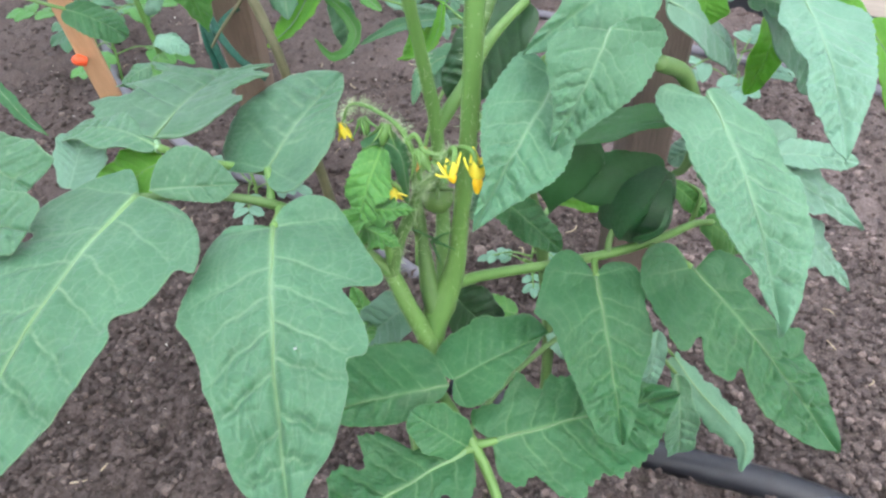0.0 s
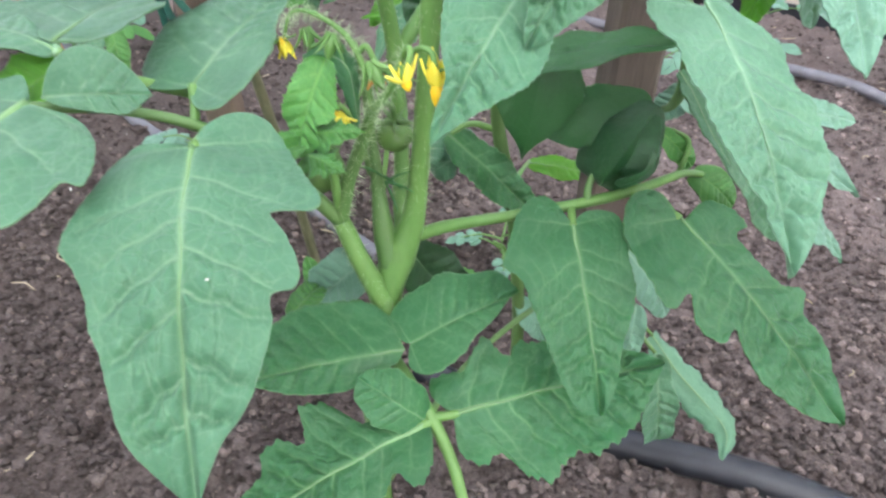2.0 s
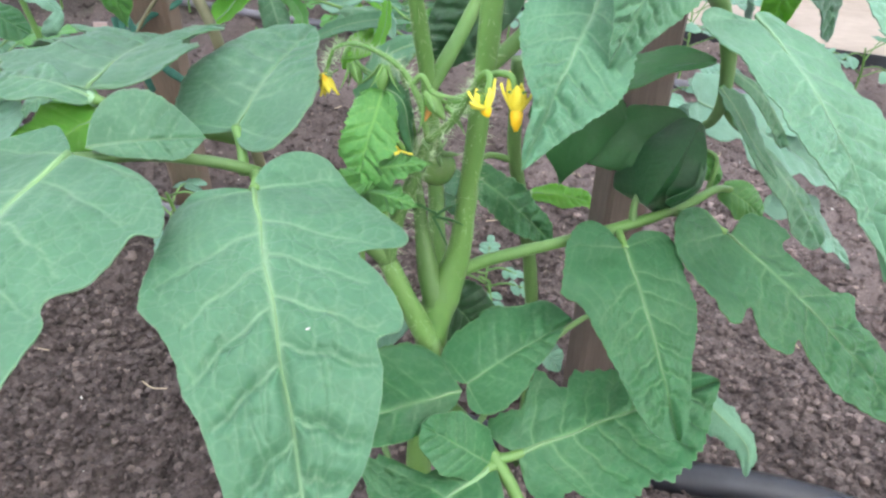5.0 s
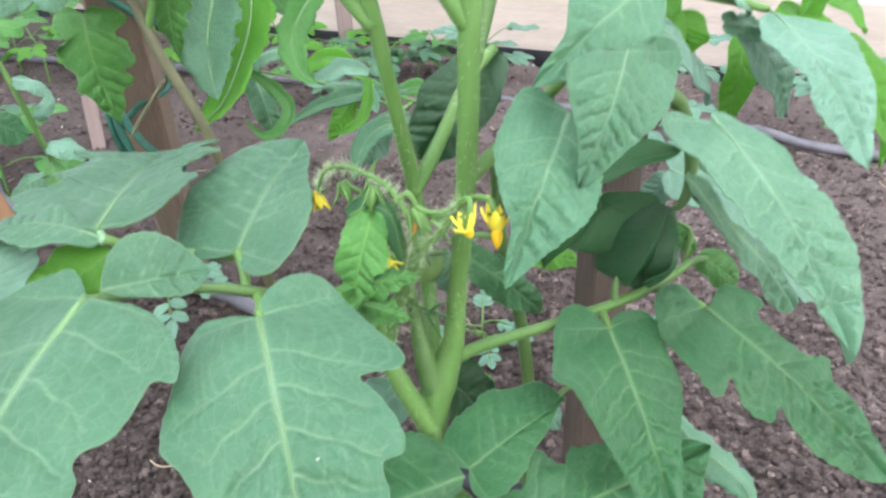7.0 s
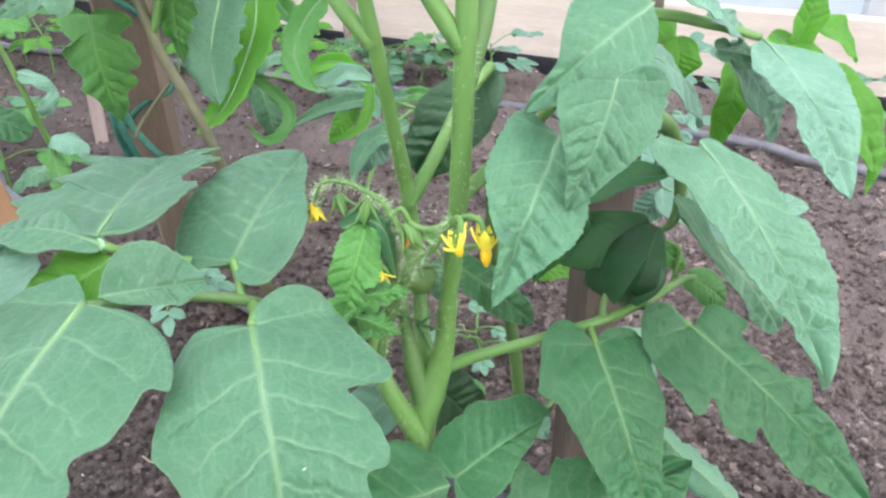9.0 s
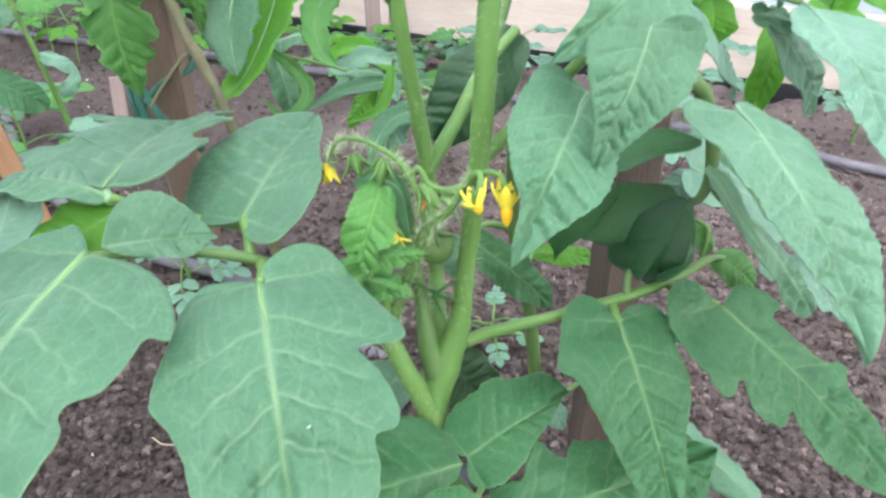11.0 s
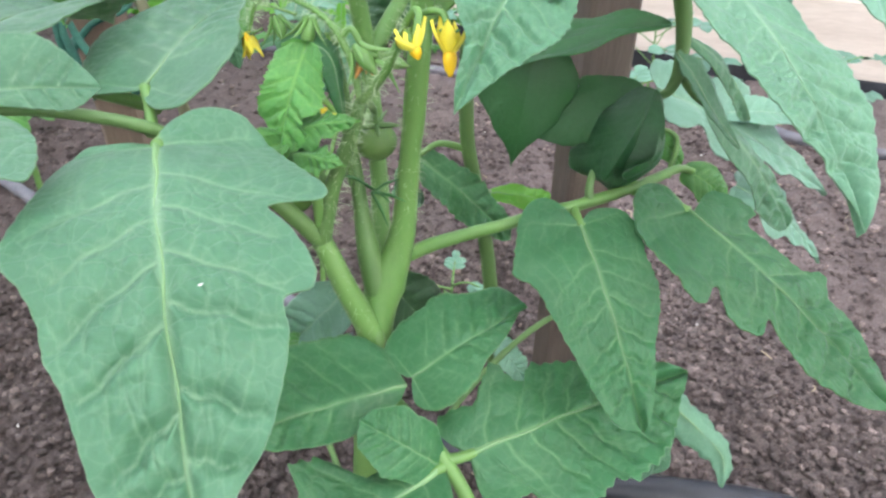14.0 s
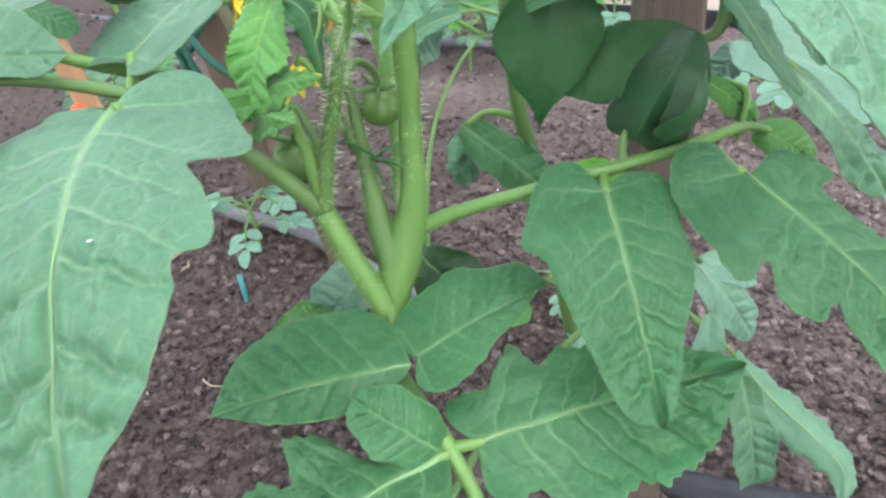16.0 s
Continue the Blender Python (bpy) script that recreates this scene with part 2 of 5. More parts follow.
def spline(points, steps):
    """A smooth run of points through the given ones."""
    ps = [Vector(p) for p in points]
    ps = [ps[0] * 2 - ps[1]] + ps + [ps[-1] * 2 - ps[-2]]
    out = []
    for k in range(1, len(ps) - 2):
        p0, p1, p2, p3 = ps[k - 1 : k + 3]
        for i in range(steps):
            u = i / steps
            out.append(0.5 * (2 * p1 + (p2 - p0) * u + (2 * p0 - 5 * p1 + 4 * p2 - p3) * u * u + (3 * p1 - p0 - 3 * p2 + p3) * u**3))
    out.append(ps[-2])
    return out


def tube_data(points, radii, sides=10, wobble=0.0, squash=1.0, start=0):
    """Rings along a run of points; the radii are spread evenly along it."""
    n = len(points)
    verts, faces = [], []
    side = None
    for i, p in enumerate(points):
        d = (points[min(i + 1, n - 1)] - points[max(i - 1, 0)]).normalized()
        if side is None:
            side = d.orthogonal().normalized()
        side = (side - d * side.dot(d)).normalized()
        other = d.cross(side)
        at = i / (n - 1) * (len(radii) - 1)
        k = min(int(at), len(radii) - 2) if len(radii) > 1 else 0
        r = radii[0] if len(radii) == 1 else radii[k] + (radii[k + 1] - radii[k]) * (at - k)
        for j in range(sides):
            t = 2 * math.pi * j / sides
            rr = r * (1 + wobble * noise.noise((p + Vector((math.cos(t), math.sin(t), 0)) * r) * 90))
            verts.append(p + side * math.cos(t) * rr + other * math.sin(t) * rr * squash)
        if i:
            for j in range(sides):
                a, b = start + (i - 1) * sides + j, start + (i - 1) * sides + (j + 1) % sides
                faces.append((a, b, b + sides, a + sides))
    faces.append(tuple(start + j for j in reversed(range(sides))))
    faces.append(tuple(start + (n - 1) * sides + j for j in range(sides)))
    return verts, faces


def tube(name, points, radii, mat, parent=None, steps=8, sides=12, wobble=0.12, squash=1.0):
    """A tapering, slightly uneven rod along a smooth run of points."""
    v, f = tube_data(spline(points, steps), radii, sides, wobble, squash)
    return mesh_object(name, v, f, mat, parent)


# Outlines of the broad leaflets: for each half (to the left and right of the midrib) how far along and how far out, in lengths.
OUTLINES = {
    "feather": (((0.0, 0.08), (0.06, 0.2), (0.14, 0.27), (0.22, 0.3), (0.27, 0.2), (0.33, 0.19), (0.41, 0.3), (0.5, 0.34), (0.54, 0.24), (0.6, 0.21), (0.68, 0.29), (0.77, 0.28), (0.8, 0.18), (0.88, 0.13), (0.95, 0.04)),
        ((0.02, 0.08), (0.1, 0.18), (0.22, 0.24), (0.3, 0.17), (0.38, 0.2), (0.5, 0.26), (0.55, 0.18), (0.62, 0.2), (0.74, 0.2), (0.8, 0.12), (0.92, 0.04))),
    "lowleft": (((0.03, 0.07), (0.1, 0.18), (0.2, 0.22), (0.24, 0.13), (0.32, 0.18), (0.42, 0.26), (0.5, 0.25), (0.53, 0.16), (0.64, 0.2), (0.72, 0.18), (0.76, 0.11), (0.9, 0.06)),
        ((0.03, 0.08), (0.08, 0.2), (0.16, 0.25), (0.21, 0.14), (0.28, 0.15), (0.36, 0.27), (0.47, 0.32), (0.5, 0.23), (0.53, 0.17), (0.62, 0.25), (0.7, 0.23), (0.74, 0.14), (0.86, 0.1), (0.95, 0.04))),
    "lobed": (((-0.06, 0.1), (-0.03, 0.25), (0.08, 0.31), (0.17, 0.2), (0.26, 0.32), (0.4, 0.36), (0.47, 0.22), (0.58, 0.26), (0.66, 0.15), (0.78, 0.14), (0.92, 0.04)),
        ((-0.05, 0.12), (0.0, 0.27), (0.12, 0.3), (0.21, 0.18), (0.3, 0.33), (0.45, 0.33), (0.53, 0.2), (0.63, 0.23), (0.72, 0.12), (0.83, 0.11), (0.94, 0.03))),
    "jagged": (((0.0, 0.1), (0.1, 0.3), (0.17, 0.16), (0.3, 0.36), (0.36, 0.18), (0.52, 0.3), (0.57, 0.14), (0.74, 0.17), (0.78, 0.08), (0.92, 0.04)),
        ((0.02, 0.12), (0.14, 0.32), (0.2, 0.15), (0.35, 0.37), (0.41, 0.17), (0.57, 0.27), (0.62, 0.13), (0.78, 0.14), (0.83, 0.07), (0.94, 0.03))),
    "front": (((-0.04, 0.01), (-0.09, 0.05), (-0.12, 0.13), (-0.09, 0.21), (-0.01, 0.26), (0.12, 0.3), (0.23, 0.34), (0.28, 0.35), (0.31, 0.32), (0.3, 0.22), (0.37, 0.25), (0.46, 0.28), (0.53, 0.27), (0.54, 0.21), (0.61, 0.21), (0.68, 0.19), (0.79, 0.14), (0.87, 0.07)),
        ((-0.01, 0.04), (-0.02, 0.1), (-0.02, 0.16), (0.05, 0.21), (0.19, 0.24), (0.3, 0.27), (0.37, 0.28), (0.42, 0.25), (0.49, 0.22), (0.57, 0.21), (0.65, 0.18), (0.75, 0.16), (0.85, 0.13))),
    "left": (((0.01, 0.04), (0.01, 0.11), (0.05, 0.19), (0.14, 0.27), (0.26, 0.32), (0.26, 0.27), (0.28, 0.26), (0.33, 0.25), (0.4, 0.23), (0.43, 0.19), (0.46, 0.18), (0.52, 0.21), (0.64, 0.19), (0.76, 0.15), (0.84, 0.11)),
        ((-0.05, 0.03), (-0.1, 0.08), (-0.08, 0.12), (-0.02, 0.19), (0.07, 0.22), (0.15, 0.23), (0.21, 0.23), (0.24, 0.17), (0.3, 0.19), (0.34, 0.2))),
    "leftup": (((0.02, 0.08), (0.06, 0.2), (0.16, 0.35), (0.33, 0.47), (0.55, 0.46), (0.73, 0.34), (0.9, 0.15)),
        ((0.1, 0.06), (0.23, 0.12), (0.51, 0.18), (0.76, 0.2), (0.91, 0.1))),
    "upper": (((-0.06, 0.08), (-0.08, 0.2), (-0.02, 0.34), (0.1, 0.45), (0.25, 0.5), (0.45, 0.55), (0.62, 0.56), (0.8, 0.5), (0.93, 0.36), (1.0, 0.16)),
        ((-0.1, 0.06), (-0.16, 0.16), (-0.15, 0.27), (-0.05, 0.34), (0.08, 0.37), (0.2, 0.37), (0.38, 0.32), (0.58, 0.22), (0.78, 0.14), (0.92, 0.06))),
    "rone": (((-0.03, 0.02), (-0.07, 0.08), (-0.07, 0.17), (-0.03, 0.25), (0.07, 0.28), (0.22, 0.26), (0.36, 0.27), (0.49, 0.24), (0.66, 0.16), (0.83, 0.1), (0.95, 0.04)),
        ((-0.05, 0.03), (-0.13, 0.07), (-0.18, 0.13), (-0.17, 0.21), (-0.09, 0.29), (0.05, 0.35), (0.19, 0.4), (0.27, 0.32), (0.39, 0.29), (0.55, 0.25), (0.7, 0.21), (0.85, 0.17), (0.96, 0.11))),
    "rtwo": (((0.02, -0.03), (0.01, 0.05), (0, 0.16), (0.08, 0.22), (0.18, 0.22), (0.19, 0.15), (0.34, 0.14), (0.45, 0.17), (0.52, 0.24), (0.6, 0.17), (0.71, 0.17), (0.84, 0.1), (0.94, 0.04)),
        ((-0.06, 0), (-0.12, 0), (-0.17, 0.05), (-0.18, 0.14), (-0.13, 0.22), (-0.04, 0.28), (0.1, 0.32), (0.22, 0.34), (0.28, 0.31), (0.26, 0.21), (0.35, 0.26), (0.42, 0.27), (0.49, 0.22), (0.47, 0.15), (0.59, 0.19), (0.67, 0.2), (0.81, 0.15), (0.92, 0.09))),
    "crinkled": (((0.04, -0.04), (-0.01, -0), (-0.01, 0.08), (0.05, 0.11), (0.12, 0.17), (0.21, 0.21), (0.36, 0.2), (0.44, 0.23), (0.56, 0.21), (0.68, 0.2), (0.78, 0.14), (0.9, 0.07)),
        ((0.06, 0.06), (-0.02, 0.08), (-0.06, 0.14), (-0.03, 0.2), (0.05, 0.23), (0.14, 0.23), (0.2, 0.19), (0.32, 0.19), (0.4, 0.17), (0.48, 0.17), (0.59, 0.16), (0.7, 0.11), (0.78, 0.06), (0.88, 0.05))),
    "uone": (((0.05, 0.08), (0.16, 0.17), (0.29, 0.25), (0.43, 0.28), (0.57, 0.26), (0.7, 0.19), (0.84, 0.1), (0.95, 0.04)),
        ((-0.04, 0.08), (-0.08, 0.19), (-0.05, 0.27), (0.04, 0.29), (0.18, 0.3), (0.34, 0.29), (0.48, 0.23), (0.6, 0.16), (0.72, 0.07), (0.89, 0.04))),
    "utwo": (((-0.07, 0.06), (-0.16, 0.17), (-0.2, 0.33), (-0.13, 0.47), (0.03, 0.49), (0.25, 0.45), (0.51, 0.33), (0.72, 0.2), (0.89, 0.1)),
        ((0.03, 0.02), (0.06, 0.18), (0.16, 0.33), (0.27, 0.41), (0.4, 0.38), (0.56, 0.26), (0.73, 0.14), (0.9, 0.07))),
    "mone": (((-0.05, 0.05), (-0.1, 0.23), (-0.02, 0.34), (0.14, 0.41), (0.33, 0.41), (0.49, 0.44), (0.68, 0.34), (0.92, 0.26)),
        ((-0.04, 0.06), (-0.08, 0.18), (-0.01, 0.28), (0.14, 0.33), (0.37, 0.29), (0.49, 0.21), (0.72, 0.13), (0.95, -0))),
    "mtwo": (((0.06, 0.07), (0.13, 0.1), (0.23, 0.12), (0.33, 0.18), (0.49, 0.19), (0.72, 0.14), (0.88, 0.06)),
        ((0.03, 0.09), (0.05, 0.23), (0.18, 0.36), (0.37, 0.39), (0.59, 0.4), (0.76, 0.31), (0.89, 0.2))),
    "broad": (((0.05, 0.02), (-0, 0.05), (-0.03, 0.11), (-0.01, 0.17), (0.06, 0.17), (0.14, 0.17), (0.19, 0.24), (0.26, 0.28), (0.29, 0.22), (0.33, 0.18), (0.4, 0.23), (0.5, 0.2), (0.63, 0.17), (0.86, 0.08)),
        ((0.07, 0.05), (0.03, 0.11), (0.05, 0.19), (0.12, 0.23), (0.19, 0.2), (0.25, 0.26), (0.3, 0.33), (0.38, 0.35), (0.47, 0.28), (0.58, 0.3), (0.64, 0.28), (0.71, 0.26), (0.82, 0.19), (0.9, 0.1))),
    "rfour": (((-0, 0.02), (0.03, 0.13), (0.11, 0.21), (0.21, 0.28), (0.41, 0.25), (0.59, 0.2), (0.76, 0.12), (0.92, 0.04)),
        ((0.06, 0.09), (0.23, 0.16), (0.3, 0.14), (0.44, 0.14), (0.53, 0.11), (0.69, 0.14), (0.81, 0.1), (0.95, 0.06))),
}


class Blade:
    """The shape of one leaflet in its own frame: y along the midrib, x across it, z up from its face."""

    def __init__(self, length, half, outline=None, arch=0.0, fold=0.1, peak=0.3, notches=(), relief=1.0, cord=0.5, wave=0.1, seed=0, curl=0.0, sharp=1.0, teeth=0.02, ribs=5):
        self.length, self.half, self.arch, self.fold, self.peak = length, half, arch, fold, peak
        self.notches, self.relief, self.cord, self.wave, self.seed, self.curl, self.sharp, self.teeth, self.ribs = notches, relief, cord, wave, seed, curl, sharp, teeth, ribs
        self.edge = {}
        for side in (-1, 1):
            if outline:
                knots = OUTLINES[outline][0 if side < 0 else 1]
                if outline in ("lobed", "jagged"):
                    knots = [(y, x * half / length / 0.35) for y, x in knots]
            else:
                knots = [self.generic(u, side) for u in (0.02, 0.07, 0.15, 0.25, 0.36, 0.48, 0.6, 0.72, 0.84, 0.94)]
            self.edge[side] = self.run(knots, side)
        self.half = max(abs(x) for t in self.edge.values() for x, _, _ in t)

    def generic(self, u, side):
        """A plain egg-shaped half with shallow lobes, as a knot of an outline."""
        b = 0.5 * (1 - self.peak) / self.peak * self.sharp
        w = (u / self.peak) ** 0.5 * ((1 - u) / (1 - self.peak)) ** b
        for where, at, depth, wide in self.notches:
            if where == side or where == 0:
                w *= 1 - depth * math.exp(-(((u - at) / wide) ** 2))
        w *= (1 + 0.06 * math.sin(u * 17 + self.seed * 3.1 + side * 2)) * self.half / self.length
        return u + w * (0.25 - self.cord * max(0.0, 1 - u / (self.peak * 1.1)) ** 1.5), w

    def run(self, knots, side):
        """The edge as 96 even steps: x, y and the place on the midrib that the step belongs to."""
        pts = spline([(0, 0, 0)] + [(x * side, y, 0) for y, x in knots] + [(0, 1, 0)], 12)
        far = [0.0]
        for p, q in zip(pts, pts[1:]):
            far.append(far[-1] + (q - p).length)
        out, k, mid = [], 0, 0.0
        for i in range(97):
            want = far[-1] * i / 96
            while k < len(far) - 2 and far[k + 1] < want:
                k += 1
            p = pts[k].lerp(pts[k + 1], min(1.0, (want - far[k]) / max(1e-9, far[k + 1] - far[k])))
            x = max(0.0, p.x * side)
            tooth = 1 + self.teeth * (math.sin(i * 1.9 + self.seed) + 0.6 * math.sin(i * 0.83 + self.seed * 2))
            mid = max(mid, min(1.0, p.y - 0.55 * x))
            out.append((x * side * tooth * self.length, p.y * self.length, mid * self.length))
        x, y, _ = out[-1]
        ease = 90
        for i in range(ease, 97):
            ex, ey, em = out[i]
            out[i] = (ex, ey, em + (self.length - em) * (i - ease) / (96 - ease))
        return out

    def at(self, side, s, v):
        """The point a share s along the edge of one half and a share v out from the midrib."""
        f = min(max(s, 0.0), 1.0) * 96
        i = min(int(f), 95)
        a, b = self.edge[side][i], self.edge[side][i + 1]
        ex, ey, em = (a[j] + (b[j] - a[j]) * (f - i) for j in range(3))
        bow = v ** 1.15
        x, y = ex * v, em + (ey - em) * bow
        return self.lay(x, y, s, v, side)

    def lay(self, x, y, s, v, side):
        u = min(max(y / self.length, 0.0), 1.0)
        z = 4 * self.arch * u * (1 - u) + self.fold * abs(x) - self.curl * self.half * v * v * u
        amp = 0.0014 * self.relief * min(1.0, self.half / 0.02)
        edge = min(1.0, abs(x) / (0.22 * self.half)) * (1 - 0.5 * v**4)
        p = Vector((x, y, self.seed * 0.37))
        crease = 1 - abs(noise.noise(Vector((x * 120, (y - 0.6 * abs(x)) * 190, self.seed * 1.3)))) * 3.2
        z -= amp * 0.6 * max(0.0, crease) ** 2 * edge * (1 - v**4) * min(1.0, 0.1 + 1.5 * max(0.0, u - 0.25))
        pucker = 1 - abs(noise.noise(Vector((x * 260, (y - 0.6 * abs(x)) * 330, self.seed * 2.1)))) * 3
        z -= amp * 0.4 * max(0.0, pucker) ** 2 * edge * (1 - v**4) * min(1.0, 0.2 + 1.3 * max(0.0, u - 0.2))
        z += amp * 0.4 * noise.noise(p * 170) * edge + 0.0035 * self.relief * noise.noise(p * 36) * min(1.0, v * 2)
        z += self.wave * abs(x) * v * v * math.sin(s * 15 + self.seed * 1.7 + side)
        return Vector((x, y, z))

    def vein_runs(self):
        """Side veins and the finer ones between them: for each half a list of (run in plan, width, strength)."""
        rng = random.Random(self.seed)
        scale = min(1.0, self.length / 0.08)
        runs = {-1: [], 1: []}
        for side in (-1, 1):
            mids = [m for _, _, m in self.edge[side]]
            n = self.ribs + 2
            stems = []
            for k in range(n):
                want = self.length * (k + 0.35 * (side > 0) + rng.uniform(-0.14, 0.14)) / (n + 0.2) * 0.92
                s = next((i for i, m in enumerate(mids) if m > max(want, 1e-6)), 90) / 96
                if k == 0:
                    s *= 0.55
                stems.append((s, rng.uniform(-0.012, 0.03)))
            for k, (s, bend) in enumerate(stems):
                reach = rng.uniform(0.8, 0.97)

                def point(ds, v):
                    q = self.at(side, s + bend * v * v + ds, min(v, 0.99))
                    return (q.x, q.y)

                fine = scale * (1 - 0.45 * k / n)
                runs[side].append(([point(0.004 * math.sin(i * 1.1 + k), i / 12 * reach) for i in range(13)], 0.0005 * fine, 0.62))
                gap = (stems[k + 1][0] - s) if k + 1 < n else 0.04
                back = (s - stems[k - 1][0]) if k else 0.05
                if self.length > 0.03:
                    for v0 in (0.16, 0.3, 0.44, 0.57, 0.7, 0.83):
                        for turn, room in ((1, gap), (-1, back)):
                            if rng.random() < 0.3:
                                continue
                            v1, far, lift = v0 + rng.uniform(-0.05, 0.05), room * rng.uniform(0.35, 0.75) * turn, rng.uniform(0.04, 0.16)
                            runs[side].append(([point(far * i / 6, v1 + lift * (i / 6) ** 0.7 + 0.008 * math.sin(i * 2.1 + k)) for i in range(7)], 0.00042 * fine, 0.3 * rng.uniform(0.6, 1.0)))
        return runs

    def field(self, flat, side, runs):
        """How much of a vein lies at each point of one half, and how far the next vein is."""
        x, y = flat[:, 0], flat[:, 1]
        scale = min(1.0, self.length / 0.08)
        wide = scale * (0.0012 - 0.0008 * np.clip(y / self.length, 0, 1))
        paint = (0.75 - 0.35 * np.clip(y / self.length, 0, 1)) * np.exp(-((x / wide) ** 2))
        near = np.abs(x)
        for run, width, strength in runs[side]:
            r = np.array(run)
            d2 = np.full(len(x), 1e9)
            along_run = np.zeros(len(x))
            for i in range(len(r) - 1):
                e = r[i + 1] - r[i]
                t = np.clip(((x - r[i][0]) * e[0] + (y - r[i][1]) * e[1]) / max(1e-12, e @ e), 0, 1)
                q = (x - r[i][0] - t * e[0]) ** 2 + (y - r[i][1] - t * e[1]) ** 2
                closer = q < d2
                d2[closer] = q[closer]
                along_run[closer] = (i + t[closer]) / (len(r) - 1)
            d = np.sqrt(d2)
            fade = 1 - 0.55 * along_run
            paint = np.maximum(paint, strength * fade * np.exp(-((d / (width * (1.1 - 0.4 * along_run))) ** 2)))
            near = np.minimum(near, d + 0.0022 * scale * (strength < 0.6))
        return paint, near

    def blade_data(self, nu=60, nv=12, thick=0.00045, veins=True):
        """Upper face in full, lower face with every second row, and the rim between them; also the paint of the veins."""
        nu, nv = nu + nu % 2, nv + nv % 2
        verts, faces, paint = [], [], []
        runs = self.vein_runs() if veins else None
        scale = min(1.0, self.length / 0.08)
        row, low_row = nv + 1, nv // 2 + 1
        for side in (-1, 1):
            first = len(verts)
            top = np.array([self.at(side, i / nu, j / nv) for i in range(nu + 1) for j in range(nv + 1)])
            tone = np.zeros(len(top))
            if veins:
                tone, near = self.field(top, side, runs)
                tone[nv :: nv + 1] = np.maximum(tone[nv :: nv + 1], 0.4)
                u = np.clip(top[:, 1] / self.length, 0, 1)
                v = np.tile(np.arange(nv + 1) / nv, nu + 1)
                pillow = 1 - np.exp(-((near / (0.0017 * scale)) ** 1.6))
                top[:, 2] += 0.0025 * scale * self.relief * (0.16 + 0.95 * np.clip((u - 0.3) / 0.4, 0, 1)) * (pillow - 0.5) * (1 - 0.6 * v**3)
            base = first + len(top)
            low = top.reshape(nu + 1, nv + 1, 3)[::2, ::2].reshape(-1, 3) - (0, 0, thick)
            verts.extend(top.tolist())
            verts.extend(low.tolist())
            paint.extend(tone.tolist())
            paint.extend(tone.reshape(nu + 1, nv + 1)[::2, ::2].ravel().tolist())
            flip = 1 if side > 0 else -1
            for i in range(nu):
                for j in range(nv):
                    a = first + i * row + j
                    faces.append((a, a + 1, a + row + 1, a + row)[::flip])
            for i in range(nu // 2):
                for j in range(nv // 2):
                    a = base + i * low_row + j
                    faces.append((a, a + low_row, a + low_row + 1, a + 1)[::flip])
                a = first + 2 * i * row + nv
                b = base + i * low_row + nv // 2
                faces.append((a, b, b + low_row, a + 2 * row, a + row)[::flip])
        return verts, faces, paint

    def vein_data(self, thick):
        """The midrib as a low rounded ridge that tapers to the tip, and the thin rim of the blade."""
        verts, faces = [], []

        def ridge(run, radii, sides=6, squash=0.4):
            v, f = tube_data(run, radii, sides, 0.0, squash, len(verts))
            verts.extend(v)
            faces.extend(f)

        low = Vector((0, 0, 0.0005 * self.relief * min(1.0, self.length / 0.08)))
        ridge([self.lay(0.0004 * math.sin(i * 0.9 + self.seed) * (i > 1), self.length * i / 24 * 0.9, 0, 0, 1) - low * min(1.0, i / 6) for i in range(25)], [thick * 0.95, thick * 0.5, thick * 0.28, thick * 0.16, thick * 0.05], 8, 0.5)
        return verts, faces


def leaflet(parent, base, tip, normal, half, mat=None, name="leaflet", label="", vein=0.0011, grid=(80, 18), **shape):
    """A leaflet from base to tip with its face towards normal; a part with its midrib as sub-part."""
    b, d = Vector(base), Vector(tip) - Vector(base)
    y = d.normalized()
    z = Vector(normal)
    z = (z - y * z.dot(y)).normalized()
    x = y.cross(z)
    m = Matrix((x, y, z)).transposed().to_4x4()
    m.translation = b
    blade = Blade(d.length, half, **shape)
    v, f, paint = blade.blade_data(*grid, veins=bool(vein))
    ob = mesh_object(name, v, f, mat or LEAF, parent, m)
    ob.data.attributes.new("vein", "FLOAT", "POINT").data.foreach_set("value", paint)
    if label:
        tagged(ob, label)
    if vein:
        v, f = blade.vein_data(vein * min(1.0, d.length / 0.08))
        ribs = mesh_object("midrib", v, f, VEIN_PALE if mat in (LEAF_SOFT, LEAF_PALE, LEAF_PUCKERED) else VEIN)
        ribs.parent = ob
    return ob


